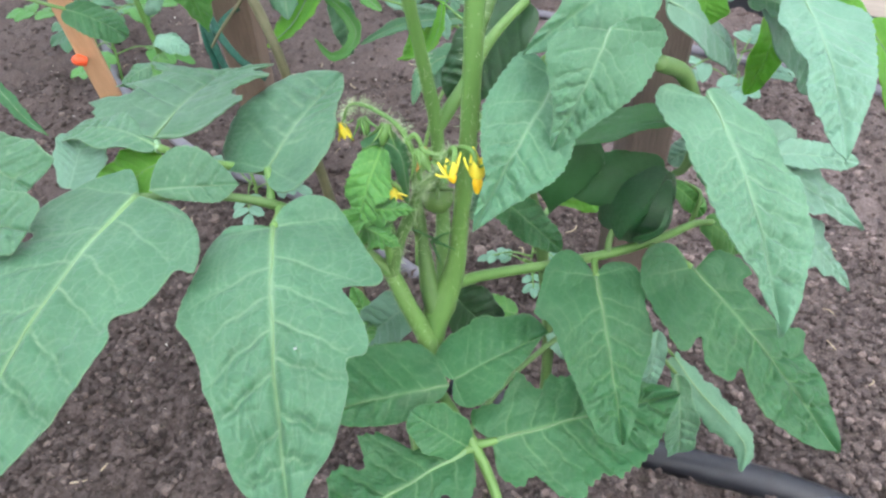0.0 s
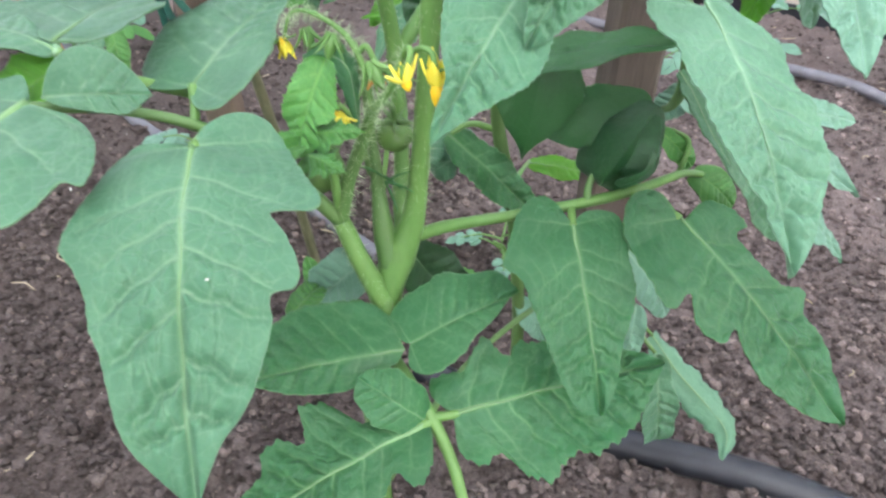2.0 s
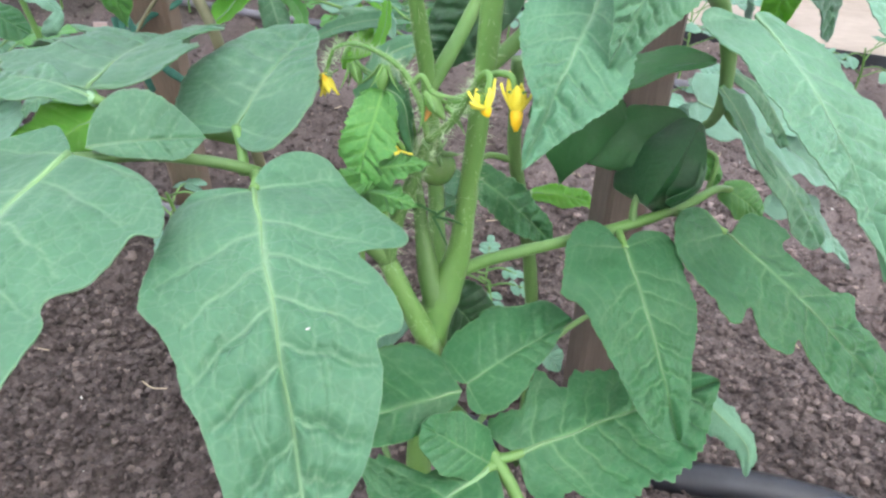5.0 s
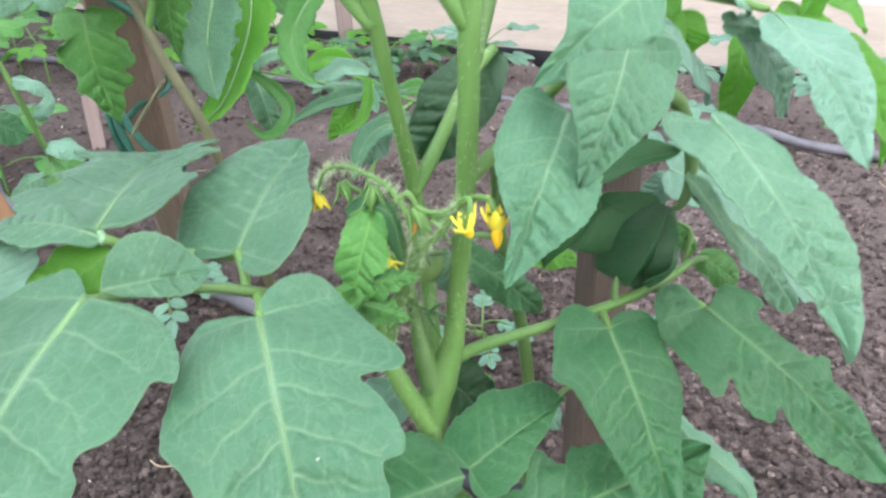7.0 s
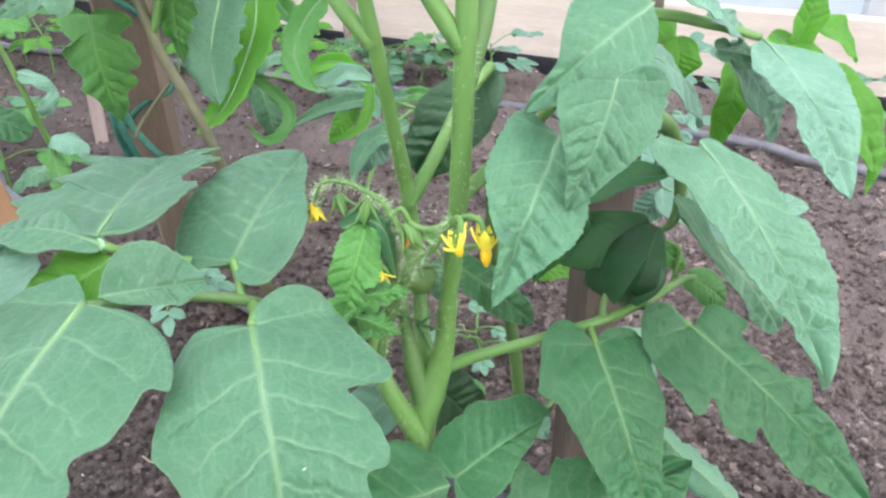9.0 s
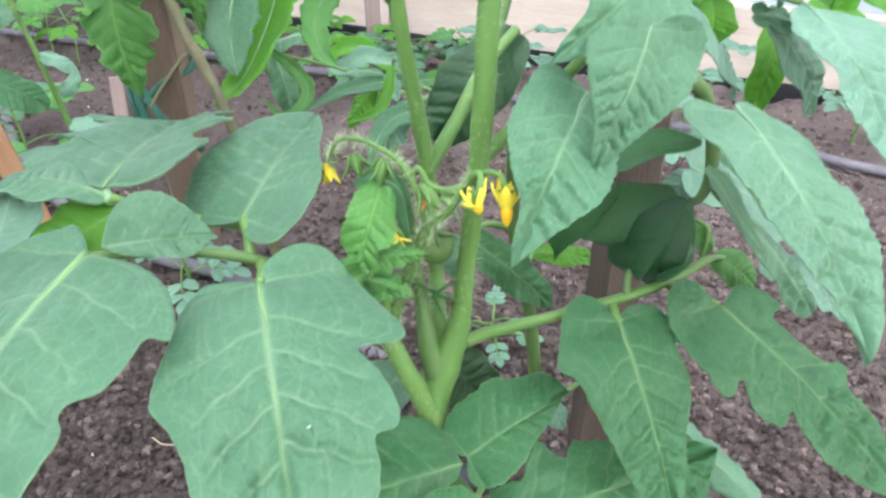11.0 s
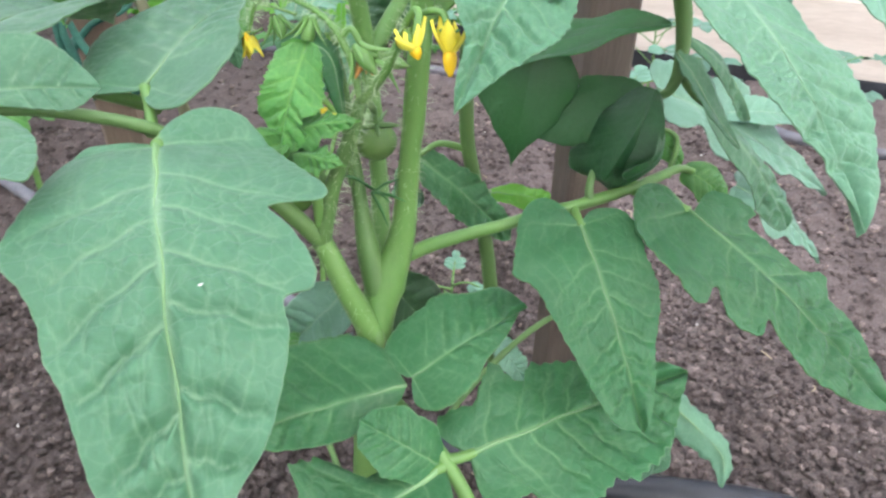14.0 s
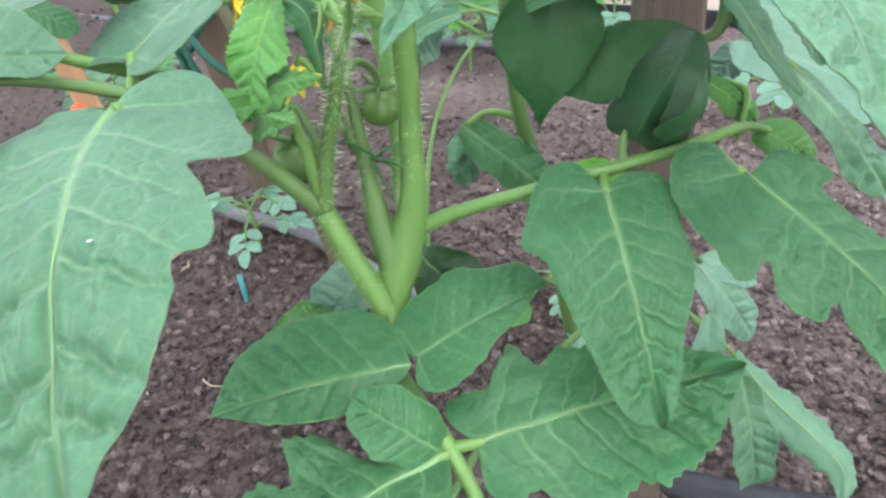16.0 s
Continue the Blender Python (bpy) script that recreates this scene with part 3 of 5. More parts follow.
def curled_leaf(parent, path, facing, half, mat, fold=0.35, roll=0.0, seed=0, name="leaflet"):
    """A drooping leaflet that bends along a run of points, creased along the middle, with a toothed edge."""
    run = spline(path, 10)
    n, nv = len(run) - 1, 4
    face = Vector(facing).normalized()
    verts, faces = [], []
    for i, p in enumerate(run):
        u = i / n
        d = (run[min(i + 1, n)] - run[max(i - 1, 0)]).normalized()
        up = (face - d * face.dot(d)).normalized()
        up.rotate(Matrix.Rotation(roll * u, 3, d))
        x = d.cross(up)
        w = half * (0.08 + 0.92 * math.sin(math.pi * min(1.0, 0.06 + u * 0.94)) ** 0.7) * (1 - 0.45 * u) * 1.25
        for j in range(-nv, nv + 1):
            k = j / nv
            tooth = 1 + 0.1 * abs(k) ** 3 * (math.sin(i * 0.9 + seed + (j > 0)) + 0.7 * math.sin(i * 2.3 + seed * 3))
            lift = fold * abs(k) * w + 0.12 * half * noise.noise(Vector((u * 6, k * 2, seed * 1.7)))
            verts.append(p + x * k * w * tooth + up * lift)
    row = 2 * nv + 1
    count = len(verts)
    verts += [v - face * 0.0004 for v in verts]
    for i in range(n):
        for j in range(row - 1):
            a = i * row + j
            faces.append((a, a + row, a + row + 1, a + 1))
            faces.append((count + a, count + a + 1, count + a + row + 1, count + a + row))
        for a, b in ((i * row, (i + 1) * row), ((i + 1) * row + row - 1, i * row + row - 1)):
            faces.append((a, count + a, count + b, b))
    ob = mesh_object(name, verts, faces, mat, parent)
    v, f = tube_data([p + face * 0.0002 for p in run], [half * 0.07, half * 0.06, half * 0.02], 6, 0.0, 0.5)
    mesh_object("midrib", v, f, VEIN, ob)
    return ob


def prism(name, foot, top, wide, deep, mat, parent=None, turn=0.0, bow=0.0):
    """A squared, slightly worn length of timber with rounded arrises."""
    f, t = Vector(foot), Vector(top)
    d = (t - f).normalized()
    x = Vector((math.cos(radians(turn)), math.sin(radians(turn)), 0))
    x = (x - d * x.dot(d)).normalized()
    y = d.cross(x)
    verts, faces = [], []
    ring = [(-1, -0.8), (-0.8, -1), (0.8, -1), (1, -0.8), (1, 0.8), (0.8, 1), (-0.8, 1), (-1, 0.8)]
    n, s = 14, len(ring)
    for i in range(n + 1):
        p = f.lerp(t, i / n)
        for a, b in ring:
            w = 1 + 0.04 * noise.noise(p * 14 + Vector((a, b, 0)))
            verts.append(p + x * a * wide / 2 * w + y * b * deep / 2 * w)
        if i:
            for j in range(s):
                a, b = (i - 1) * s + j, (i - 1) * s + (j + 1) % s
                faces.append((a, b, b + s, a + s))
    faces += [tuple(reversed(range(s))), tuple(n * s + j for j in range(s))]
    m = Matrix((x, y, d)).transposed().to_4x4()
    m.translation = f
    inv = m.inverted()
    return mesh_object(name, [inv @ v for v in verts], faces, mat, parent, m, smooth=False)


# ---- ground ----
def steps_out(lo, hi, step, far):
    inner = list(np.arange(lo, hi + step / 2, step))
    out, grow = [], step
    while (out[-1] if out else 0) < far:
        grow *= 1.35
        out.append((out[-1] if out else 0) + grow)
    return [lo - o for o in reversed(out)] + inner + [hi + o for o in out]


def soil_height(x, y):
    p = Vector((x, y, 0))
    near = max(0.0, 1 - max(abs(x) - 1.4, abs(y - 0.9) - 1.5, 0) / 2)
    h = 0.018 * noise.noise(p * 3.1) + 0.011 * noise.noise(p * 9 + Vector((4, 2, 0)))
    h += 0.017 * noise.noise(p * 20) + 0.011 * noise.noise(p * 48) + 0.004 * noise.noise(p * 110)
    return GROUND + h * near


xs, ys = steps_out(-1.0, 1.2, 0.0095, 400.0), steps_out(0.1, 2.0, 0.0095, 400.0)
gv = [(x, y, soil_height(x, y)) for y in ys for x in xs]
nx = len(xs)
gf = [(j * nx + i, j * nx + i + 1, (j + 1) * nx + i + 1, (j + 1) * nx + i) for j in range(len(ys) - 1) for i in range(nx - 1)]
tagged(mesh_object("ground", gv, gf, SOIL), "dark brown crumbly garden soil of the bed", "soil", kind="structure")


def scatter(name, count, box, sizes, mat, seed, squash=0.7, rough=0.35, sub=1, low=0.3):
    """Many small lumps that lie half sunk on the soil, in one mesh."""
    rng = random.Random(seed)
    bm = bmesh.new()
    bmesh.ops.create_icosphere(bm, subdivisions=sub, radius=1.0)
    base = np.array([v.co for v in bm.verts])
    tris = np.array([[v.index for v in f.verts] for f in bm.faces])
    bm.free()
    verts, faces = [], []
    for k in range(count):
        x, y = rng.uniform(box[0], box[1]), rng.uniform(box[2], box[3])
        r = sizes[0] + (sizes[1] - sizes[0]) * rng.random() ** 3
        s = base * (1 + rough * np.array([rng.uniform(-1, 1) for _ in range(len(base))])[:, None])
        t = rng.uniform(0, 6.28)
        s = s * np.array([rng.uniform(0.75, 1.3), rng.uniform(0.75, 1.3), squash]) * r
        c, q = math.cos(t), math.sin(t)
        s = s @ np.array([[c, q, 0], [-q, c, 0], [0, 0, 1]]) + (x, y, soil_height(x, y) + r * low)
        faces += (tris + len(verts)).tolist()
        verts += s.tolist()
    return mesh_object(name, verts, faces, mat, smooth=False)


tagged(scatter("soil_clods", 1100, (-0.7, 0.75, 0.22, 1.0), (0.0028, 0.008), SOIL, 3, sub=2, rough=0.2, squash=0.8, low=0.45), "loose dark brown crumbs and clods of soil", "soil", kind="stuff")
tagged(scatter("soil_crumbs", 36000, (-0.7, 0.8, 0.2, 1.1), (0.001, 0.0042), SOIL, 4, sub=1, squash=0.85, low=0.6), "fine crumbs of dark brown soil", "soil", kind="stuff")
tagged(scatter("soil_grains", 26000, (-0.45, 0.5, 0.22, 0.75), (0.0012, 0.0044), SOIL, 9, sub=1, squash=0.95, low=0.7), "granular dark brown soil round the plant", "soil", kind="stuff")
tagged(scatter("soil_lumps", 12000, (-1.5, 1.4, 1.0, 2.2), (0.002, 0.0055), SOIL, 6, sub=1, squash=0.8, low=0.5), "lumpy dark brown soil further off", "soil", kind="stuff")
tagged(scatter("perlite_grains", 420, (-0.8, 1.0, 0.25, 1.6), (0.0008, 0.0026), PERLITE, 5), "small white perlite grains on the soil", "perlite", kind="stuff")

rng = random.Random(12)
rv, rf = [], []
for k in range(150):
    x, y, t, ln = rng.uniform(-0.6, 0.8), rng.uniform(0.25, 1.3), rng.uniform(0, 6.28), rng.uniform(0.008, 0.03)
    d = Vector((math.cos(t), math.sin(t), 0)) * ln
    z = soil_height(x, y) + 0.003
    run = spline([(x, y, z), Vector((x, y, z + 0.002)) + d * 0.5 + Vector((-d.y, d.x, 0)) * rng.uniform(-0.3, 0.3), Vector((x, y, z)) + d], 3)
    v, f = tube_data(run, [rng.uniform(0.0004, 0.0009)], 5, 0, 1, len(rv))
    rv += v
    rf += f
tagged(mesh_object("dry_roots", rv, rf, STRAW), "bits of dry root and straw on the soil", "roots", kind="stuff")

# ---- greenhouse ----
WA, WB = Vector((-2.6, 3.62, 0)), Vector((2.3, 0.34, 0))
along = (WB - WA).normalized()
out = Vector((-along.y, along.x, 0))
if out.y < 0:
    out = -out


def slab(name, a, b, z0, z1, thick, mat, label, category, kind="structure"):
    """An upright board between two points of the plan, with slightly worn edges."""
    d = (b - a).normalized()
    o = Vector((-d.y, d.x, 0))
    n, verts, faces = 24, [], []
    prof = [(0, z0), (1, z0), (1, z1 - 0.006), (0.8, z1), (0.2, z1), (0, z1 - 0.006)]
    for i in range(n + 1):
        p = a.lerp(b, i / n)
        for k, z in prof:
            w = 0.004 * noise.noise(p * 3 + Vector((0, 0, z * 5)))
            verts.append(p + o * (k * thick + w) + Vector((0, 0, z + (w if z > z0 else 0))))
    s = len(prof)
    for i in range(n):
        for j in range(s):
            q, r = i * s + j, i * s + (j + 1) % s
            faces.append((q, r, r + s, q + s))
    faces += [tuple(reversed(range(s))), tuple(n * s + j for j in range(s))]
    ang = Matrix.Rotation(math.atan2(d.y, d.x), 4, "Z")
    m = Matrix.Translation(a) @ ang
    mi = m.inverted()
    return tagged(mesh_object(name, [mi @ v for v in verts], faces, mat, None, m, smooth=False), label, category, kind=kind)


joint = 0.545
bm_at = WA.lerp(WB, joint)
slab("trim_board", WA, bm_at - along * 0.003, GROUND - 0.05, GROUND + 0.155, 0.03, WOOD_BOARD, "pale weathered plank edging along the soil bed", "board")
slab("trim_board", bm_at + along * 0.003, WB, GROUND - 0.05, GROUND + 0.178, 0.03, WOOD_BOARD, "pale weathered plank edging along the soil bed", "board")
# Low, nearly black band just in front of the boards.
slab("trim_dark_strip", WA - out * 0.012, WB - out * 0.012, GROUND - 0.03, GROUND + 0.035, 0.004, PIPE_BLACK, "thin dark strip along the foot of the boards", "plastic strip")
FAR = 0.09
CORNERS = [WA + out * FAR, WB + out * FAR, WB - out * 3.4, WA - out * 3.4]
for k, n in enumerate(("wall_back", "wall_right", "wall_front", "wall_left")):
    slab(n, CORNERS[k], CORNERS[(k + 1) % 4], 0.0, 2.1, 0.004, FILM_WALL, "milky white greenhouse film, bright with daylight", "film")
rv = [c + Vector((0, 0, 2.1)) for c in CORNERS]
mid_a, mid_b = (rv[0] + rv[3]) / 2 + Vector((0, 0, 0.7)), (rv[1] + rv[2]) / 2 + Vector((0, 0, 0.7))
rv = rv + [mid_a, mid_b]
lift = [v + Vector((0, 0, 0.004)) for v in rv]
rf = [(0, 1, 5, 4), (4, 5, 2, 3), (1, 2, 5), (0, 4, 3)]
tagged(mesh_object("ceiling", rv + lift, rf + [tuple(6 + i for i in reversed(f)) for f in rf], FILM, smooth=False), "milky white greenhouse film roof", "roof", kind="structure")

# ---- stakes and posts ----
def stake(foot, top, wide, deep, mat, label, turn=0.0, name="wooden_stake"):
    return tagged(prism(name, foot, top, wide, deep, mat, None, turn), label, "stake")


stake((0.1266, 0.355, 0.0), (0.1061, 0.33, 0.75), 0.025, 0.021, WOOD_STAKE, "dark brown square wooden stake behind the tomato plant", 8)
POST_A, POST_B = Vector((-0.226, 0.83, 0.0)), Vector((-0.121, 0.38, 0.75))
stake(POST_A, POST_B, 0.036, 0.03, WOOD_POST, "brown wooden post tied round with green twine", -12, "wooden_post")
stake((-0.44, 0.9, 0.0), (-0.49, 0.79, 0.62), 0.026, 0.014, WOOD_LIGHT, "light orange-brown wooden lath stake in the soil", 20)
stake((0.03, 1.74, 0.0), (0.0, 1.68, 0.9), 0.036, 0.03, WOOD_PINK, "thin pinkish wooden stake near the board edging", 0)
tagged(prism("metal_post", WA.lerp(WB, 0.735) + out * 0.05, WA.lerp(WB, 0.735) + out * 0.05 + Vector((0, 0, 2.08)), 0.06, 0.04, METAL, None, -34), "grey galvanised metal post of the greenhouse frame", "post")

stake((-0.442, 1.254, 0.0), (-0.44, 1.28, 0.135), 0.022, 0.018, WOOD_PINK, "short pinkish wooden peg standing in the soil", 15)

# twine round the post
for k, (u, tilt) in enumerate(((0.42, 0.02), (0.55, -0.015), (0.62, 0.02))):
    c = POST_A.lerp(POST_B, u)
    run = [c + Vector((0.027 * math.cos(t), 0.024 * math.sin(t), tilt * math.cos(t) + 0.004 * math.sin(3 * t))) for t in np.linspace(0, 6.2, 18)]
    tagged(tube("twine_loop", run, [0.0026], TWINE, None, 3, 6, 0.1), "green plastic twine tied round the wooden post", "twine", "twine on the post")
for k, pts in enumerate(([(-0.183, 0.562, 0.338), (-0.182, 0.556, 0.325), (-0.177, 0.556, 0.305), (-0.172, 0.56, 0.28)], [(-0.18, 0.562, 0.336), (-0.172, 0.558, 0.318), (-0.16, 0.558, 0.3), (-0.145, 0.57, 0.28)], [(-0.188, 0.56, 0.336), (-0.185, 0.556, 0.32), (-0.181, 0.558, 0.29)])):
    tagged(tube("twine_end", pts, [0.0024, 0.0034, 0.003], TWINE, None, 6, 8, 0.3, 0.3), "loose end of green twine hanging by the post", "twine", "twine on the post")

# ---- hoses on the soil ----
def hose(points, r, mat, label, name="hose"):
    pts = [(x, y, soil_height(x, y) + z) for x, y, z in points]
    return tagged(tube(name, pts, [r], mat, None, 10, 14, 0.02), label, "hose")


hose([(0.02, 0.43, 0.002), (0.1, 0.385, 0.004), (0.176, 0.352, 0.006), (0.275, 0.312, 0.008), (0.42, 0.25, 0.008), (0.6, 0.17, 0.006)], 0.0125, PIPE_BLACK, "black plastic irrigation pipe lying on the soil", "irrigation_pipe")
hose([(-0.7, 1.4, -0.005), (-0.56, 1.12, 0.004), (-0.5, 1.01, 0.008), (-0.35, 0.85, 0.01), (-0.27, 0.785, 0.01), (-0.17, 0.715, 0.01), (-0.05, 0.61, 0.006), (-0.005, 0.56, -0.006), (0.03, 0.52, -0.03)], 0.0082, PIPE_GREY, "dusty grey hose lying across the soil")
hose([(-1.6, 2.4, 0.01), (-0.8, 1.93, 0.012), (-0.39, 1.71, 0.012), (-0.19, 1.605, 0.012), (0.21, 1.39, 0.012), (0.45, 1.21, 0.012), (0.67, 1.03, 0.014), (0.79, 0.94, 0.014), (1.2, 0.66, 0.01), (1.7, 0.3, 0.01)], 0.0085, PIPE_DUST, "dusty dark drip pipe along the bed edge", "drip_pipe")


# ---- the tomato plant ----
plant = thing("tomato_plant", (0.0, 0.25, GROUND), "flowering green tomato plant with broad lobed leaves", "plant")
MAIN = [(0.0, 0.252, 0.03), (-0.001, 0.246, 0.15), (0.0, 0.24, 0.25), (0.0045, 0.243, 0.292), (0.0085, 0.249, 0.311), (0.0145, 0.25, 0.329), (0.017, 0.249, 0.36), (0.019, 0.243, 0.403), (0.02, 0.24, 0.463), (0.021, 0.238, 0.56), (0.026, 0.235, 0.75)]
tube("main_stem", MAIN, [0.0065, 0.0062, 0.0055, 0.0055, 0.0074, 0.0047, 0.0034, 0.0035, 0.0035, 0.0034, 0.0032], STEM, plant, 8, 16)
BACK = [(0.01, 0.254, 0.3), (0.01, 0.264, 0.312), (0.009, 0.272, 0.329), (0.009, 0.278, 0.342), (0.006, 0.284, 0.385), (0.0, 0.279, 0.42), (-0.006, 0.272, 0.454), (-0.018, 0.262, 0.52), (-0.03, 0.25, 0.64)]
tube("side_stem", BACK, [0.0036, 0.0034, 0.0034, 0.0033, 0.0032, 0.0028, 0.0027, 0.0026, 0.0024], STEM, plant)
FORK = [(0.008, 0.25, 0.3), (0.006, 0.247, 0.31), (0.003, 0.25, 0.324), (0.001, 0.254, 0.34), (-0.001, 0.257, 0.359), (-0.003, 0.2555, 0.38), (-0.006, 0.252, 0.4)]
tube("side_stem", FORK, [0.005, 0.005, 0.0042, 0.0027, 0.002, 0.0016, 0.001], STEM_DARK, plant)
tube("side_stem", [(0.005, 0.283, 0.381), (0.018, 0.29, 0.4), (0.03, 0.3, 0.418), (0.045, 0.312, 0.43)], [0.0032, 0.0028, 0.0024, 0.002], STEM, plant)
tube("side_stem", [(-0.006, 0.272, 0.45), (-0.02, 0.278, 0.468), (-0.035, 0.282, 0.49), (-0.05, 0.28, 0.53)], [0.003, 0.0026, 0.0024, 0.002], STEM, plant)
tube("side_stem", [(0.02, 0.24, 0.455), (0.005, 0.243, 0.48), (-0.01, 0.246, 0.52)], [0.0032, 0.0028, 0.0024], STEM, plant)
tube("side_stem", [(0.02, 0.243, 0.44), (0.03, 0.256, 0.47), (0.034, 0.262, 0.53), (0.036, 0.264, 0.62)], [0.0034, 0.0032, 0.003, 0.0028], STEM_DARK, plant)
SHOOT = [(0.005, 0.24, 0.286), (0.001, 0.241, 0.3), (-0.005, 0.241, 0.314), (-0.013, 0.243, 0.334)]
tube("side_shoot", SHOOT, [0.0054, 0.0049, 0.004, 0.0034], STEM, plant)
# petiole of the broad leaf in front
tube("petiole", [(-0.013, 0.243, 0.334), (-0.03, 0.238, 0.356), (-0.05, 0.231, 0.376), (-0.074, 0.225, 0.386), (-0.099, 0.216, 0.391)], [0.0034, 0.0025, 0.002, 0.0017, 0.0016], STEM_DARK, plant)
tube("petiole", [(-0.056, 0.229, 0.378), (-0.057, 0.236, 0.383), (-0.059, 0.243, 0.387)], [0.0018, 0.0017, 0.0016], STEM, plant)
tube("petiole", [(-0.053, 0.23, 0.377), (-0.051, 0.221, 0.38), (-0.051, 0.211, 0.3822)], [0.002, 0.0018, 0.0016], STEM, plant)
tube("petiole", [(-0.06, 0.26, 0.375), (-0.085, 0.243, 0.39), (-0.096, 0.236, 0.4)], [0.0022, 0.0018, 0.0016], STEM, plant)

FRONT_LEAF = leaflet(plant, (-0.051, 0.211, 0.382), (-0.035, 0.122, 0.332), (0.03, -0.25, 0.96), 0.034, outline="front", arch=0.018, fold=-0.06, seed=1, teeth=0.006, grid=(220, 56), vein=0.0012, wave=0.04, relief=1.15, label="broad grey-green leaflet with pale veins and lobed edge")
leaflet(plant, (-0.098, 0.215, 0.393), (-0.122, 0.105, 0.362), (0.03, -0.2, 0.97), 0.036, outline="left", arch=0.01, fold=-0.05, seed=2, teeth=0.006, grid=(220, 56), vein=0.0013, wave=0.04)
leaflet(plant, (-0.094, 0.216, 0.394), (-0.0635, 0.2205, 0.394), (0.0, -0.75, 0.66), 0.016, outline="leftup", arch=0.002, fold=0.0, seed=3, wave=0.03, ribs=3)
leaflet(plant, (-0.059, 0.243, 0.387), (-0.035, 0.298, 0.402), (-0.23, -0.2, 0.95), 0.026, outline="upper", arch=0.003, fold=-0.03, seed=5, vein=0.001, wave=0.03)
leaflet(plant, (-0.099, 0.241, 0.4015), (-0.093, 0.352, 0.381), (-0.05, 0.1, 0.98), 0.03, outline="feather", arch=0.006, fold=0.12, seed=6, vein=0.0013, wave=0.06, teeth=0.04, relief=1.1, grid=(120, 30))
tube("petiole", [(-0.096, 0.236, 0.399), (-0.1045, 0.252, 0.399), (-0.1125, 0.264, 0.3955)], [0.0016, 0.0013, 0.0006], VEIN_PALE, plant)
leaflet(plant, (-0.097, 0.237, 0.4), (-0.134, 0.25, 0.4), (0.05, 0.05, 0.99), 0.0105, arch=0.004, fold=-0.1, peak=0.45, cord=0.3, seed=7, sharp=0.6)
leaflet(plant, (-0.095, 0.234, 0.396), (-0.118, 0.226, 0.384), (0.1, -0.5, 0.8), 0.012, LEAF_LIT, peak=0.4, seed=8, sharp=0.6)
leaflet(plant, (-0.1312, 0.23, 0.3855), (-0.127, 0.2422, 0.4), (-0.1, -0.7, 0.7), 0.0105, LEAF_PALE, peak=0.45, seed=9, sharp=0.5, wave=0.03, fold=0.0)
leaflet(plant, (-0.15, 0.205, 0.42), (-0.124, 0.2, 0.405), (-0.2, -0.4, 0.85), 0.013, peak=0.5, seed=10, sharp=0.5)
leaflet(plant, (-0.15, 0.19, 0.402), (-0.12, 0.186, 0.398), (-0.1, -0.4, 0.85), 0.011, peak=0.5, seed=11, sharp=0.6)

# small white speck on the broad leaf
leaf_m = plant.matrix_basis @ FRONT_LEAF.matrix_basis
spot = min((leaf_m @ v.co for v in FRONT_LEAF.data.vertices), key=lambda p: (p - Vector((-0.033, 0.158, 0.379))).length)
v, f = tube_data(spline([spot + Vector(d) for d in ((-0.0006, -0.0002, 0.0), (0, 0.0, 0.0001), (0.0003, 0.0005, 0.0))], 4), [0.0001, 0.0003, 0.0002, 0.0001], 8, 0.5)
tagged(mesh_object("speck", v, f, PERLITE, plant), "small white speck on the leaf")

# leaf to the right, from the fork
tube("petiole", [(0.016, 0.253, 0.32), (0.03, 0.252, 0.326), (0.055, 0.249, 0.334), (0.082, 0.25, 0.34), (0.105, 0.258, 0.342), (0.125, 0.27, 0.342), (0.138, 0.28, 0.336)], [0.003, 0.0025, 0.0023, 0.0022, 0.0019, 0.0017, 0.0014], STEM, plant)
tube("petiole", [(0.076, 0.25, 0.339), (0.0755, 0.245, 0.338), (0.075, 0.238, 0.337)], [0.0016, 0.0015, 0.0014], STEM, plant)
tube("petiole", [(0.1, 0.256, 0.341), (0.11, 0.25, 0.34), (0.117, 0.2425, 0.3385)], [0.0018, 0.0015, 0.0014], STEM, plant)
tube("petiole", [(0.082, 0.25, 0.34), (0.082, 0.252, 0.345), (0.084, 0.2545, 0.35), (0.0885, 0.257, 0.354)], [0.0019, 0.0015, 0.0013, 0.001], STEM_DARK, plant)
leaflet(plant, (0.075, 0.238, 0.3375), (0.083, 0.1845, 0.2925), (-0.05, -0.61, 0.79), 0.026, LEAF_RICH_SHADED, outline="rone", arch=0.004, fold=-0.03, seed=12, teeth=0.012, relief=0.8, grid=(220, 56), vein=0.0009, wave=0.03)
leaflet(plant, (0.117, 0.2425, 0.339), (0.17, 0.182, 0.292), (0.14, -0.46, 0.88), 0.024, LEAF_RICH_SHADED, outline="rtwo", arch=0.004, fold=-0.03, seed=13, relief=1.2, grid=(220, 56), vein=0.0009, wave=0.03)
leaflet(plant, (0.134, 0.28, 0.337), (0.154, 0.276, 0.323), (0.1, -0.7, 0.65), 0.0085, LEAF_FRESH, peak=0.45, arch=0.003, fold=-0.2, seed=16)
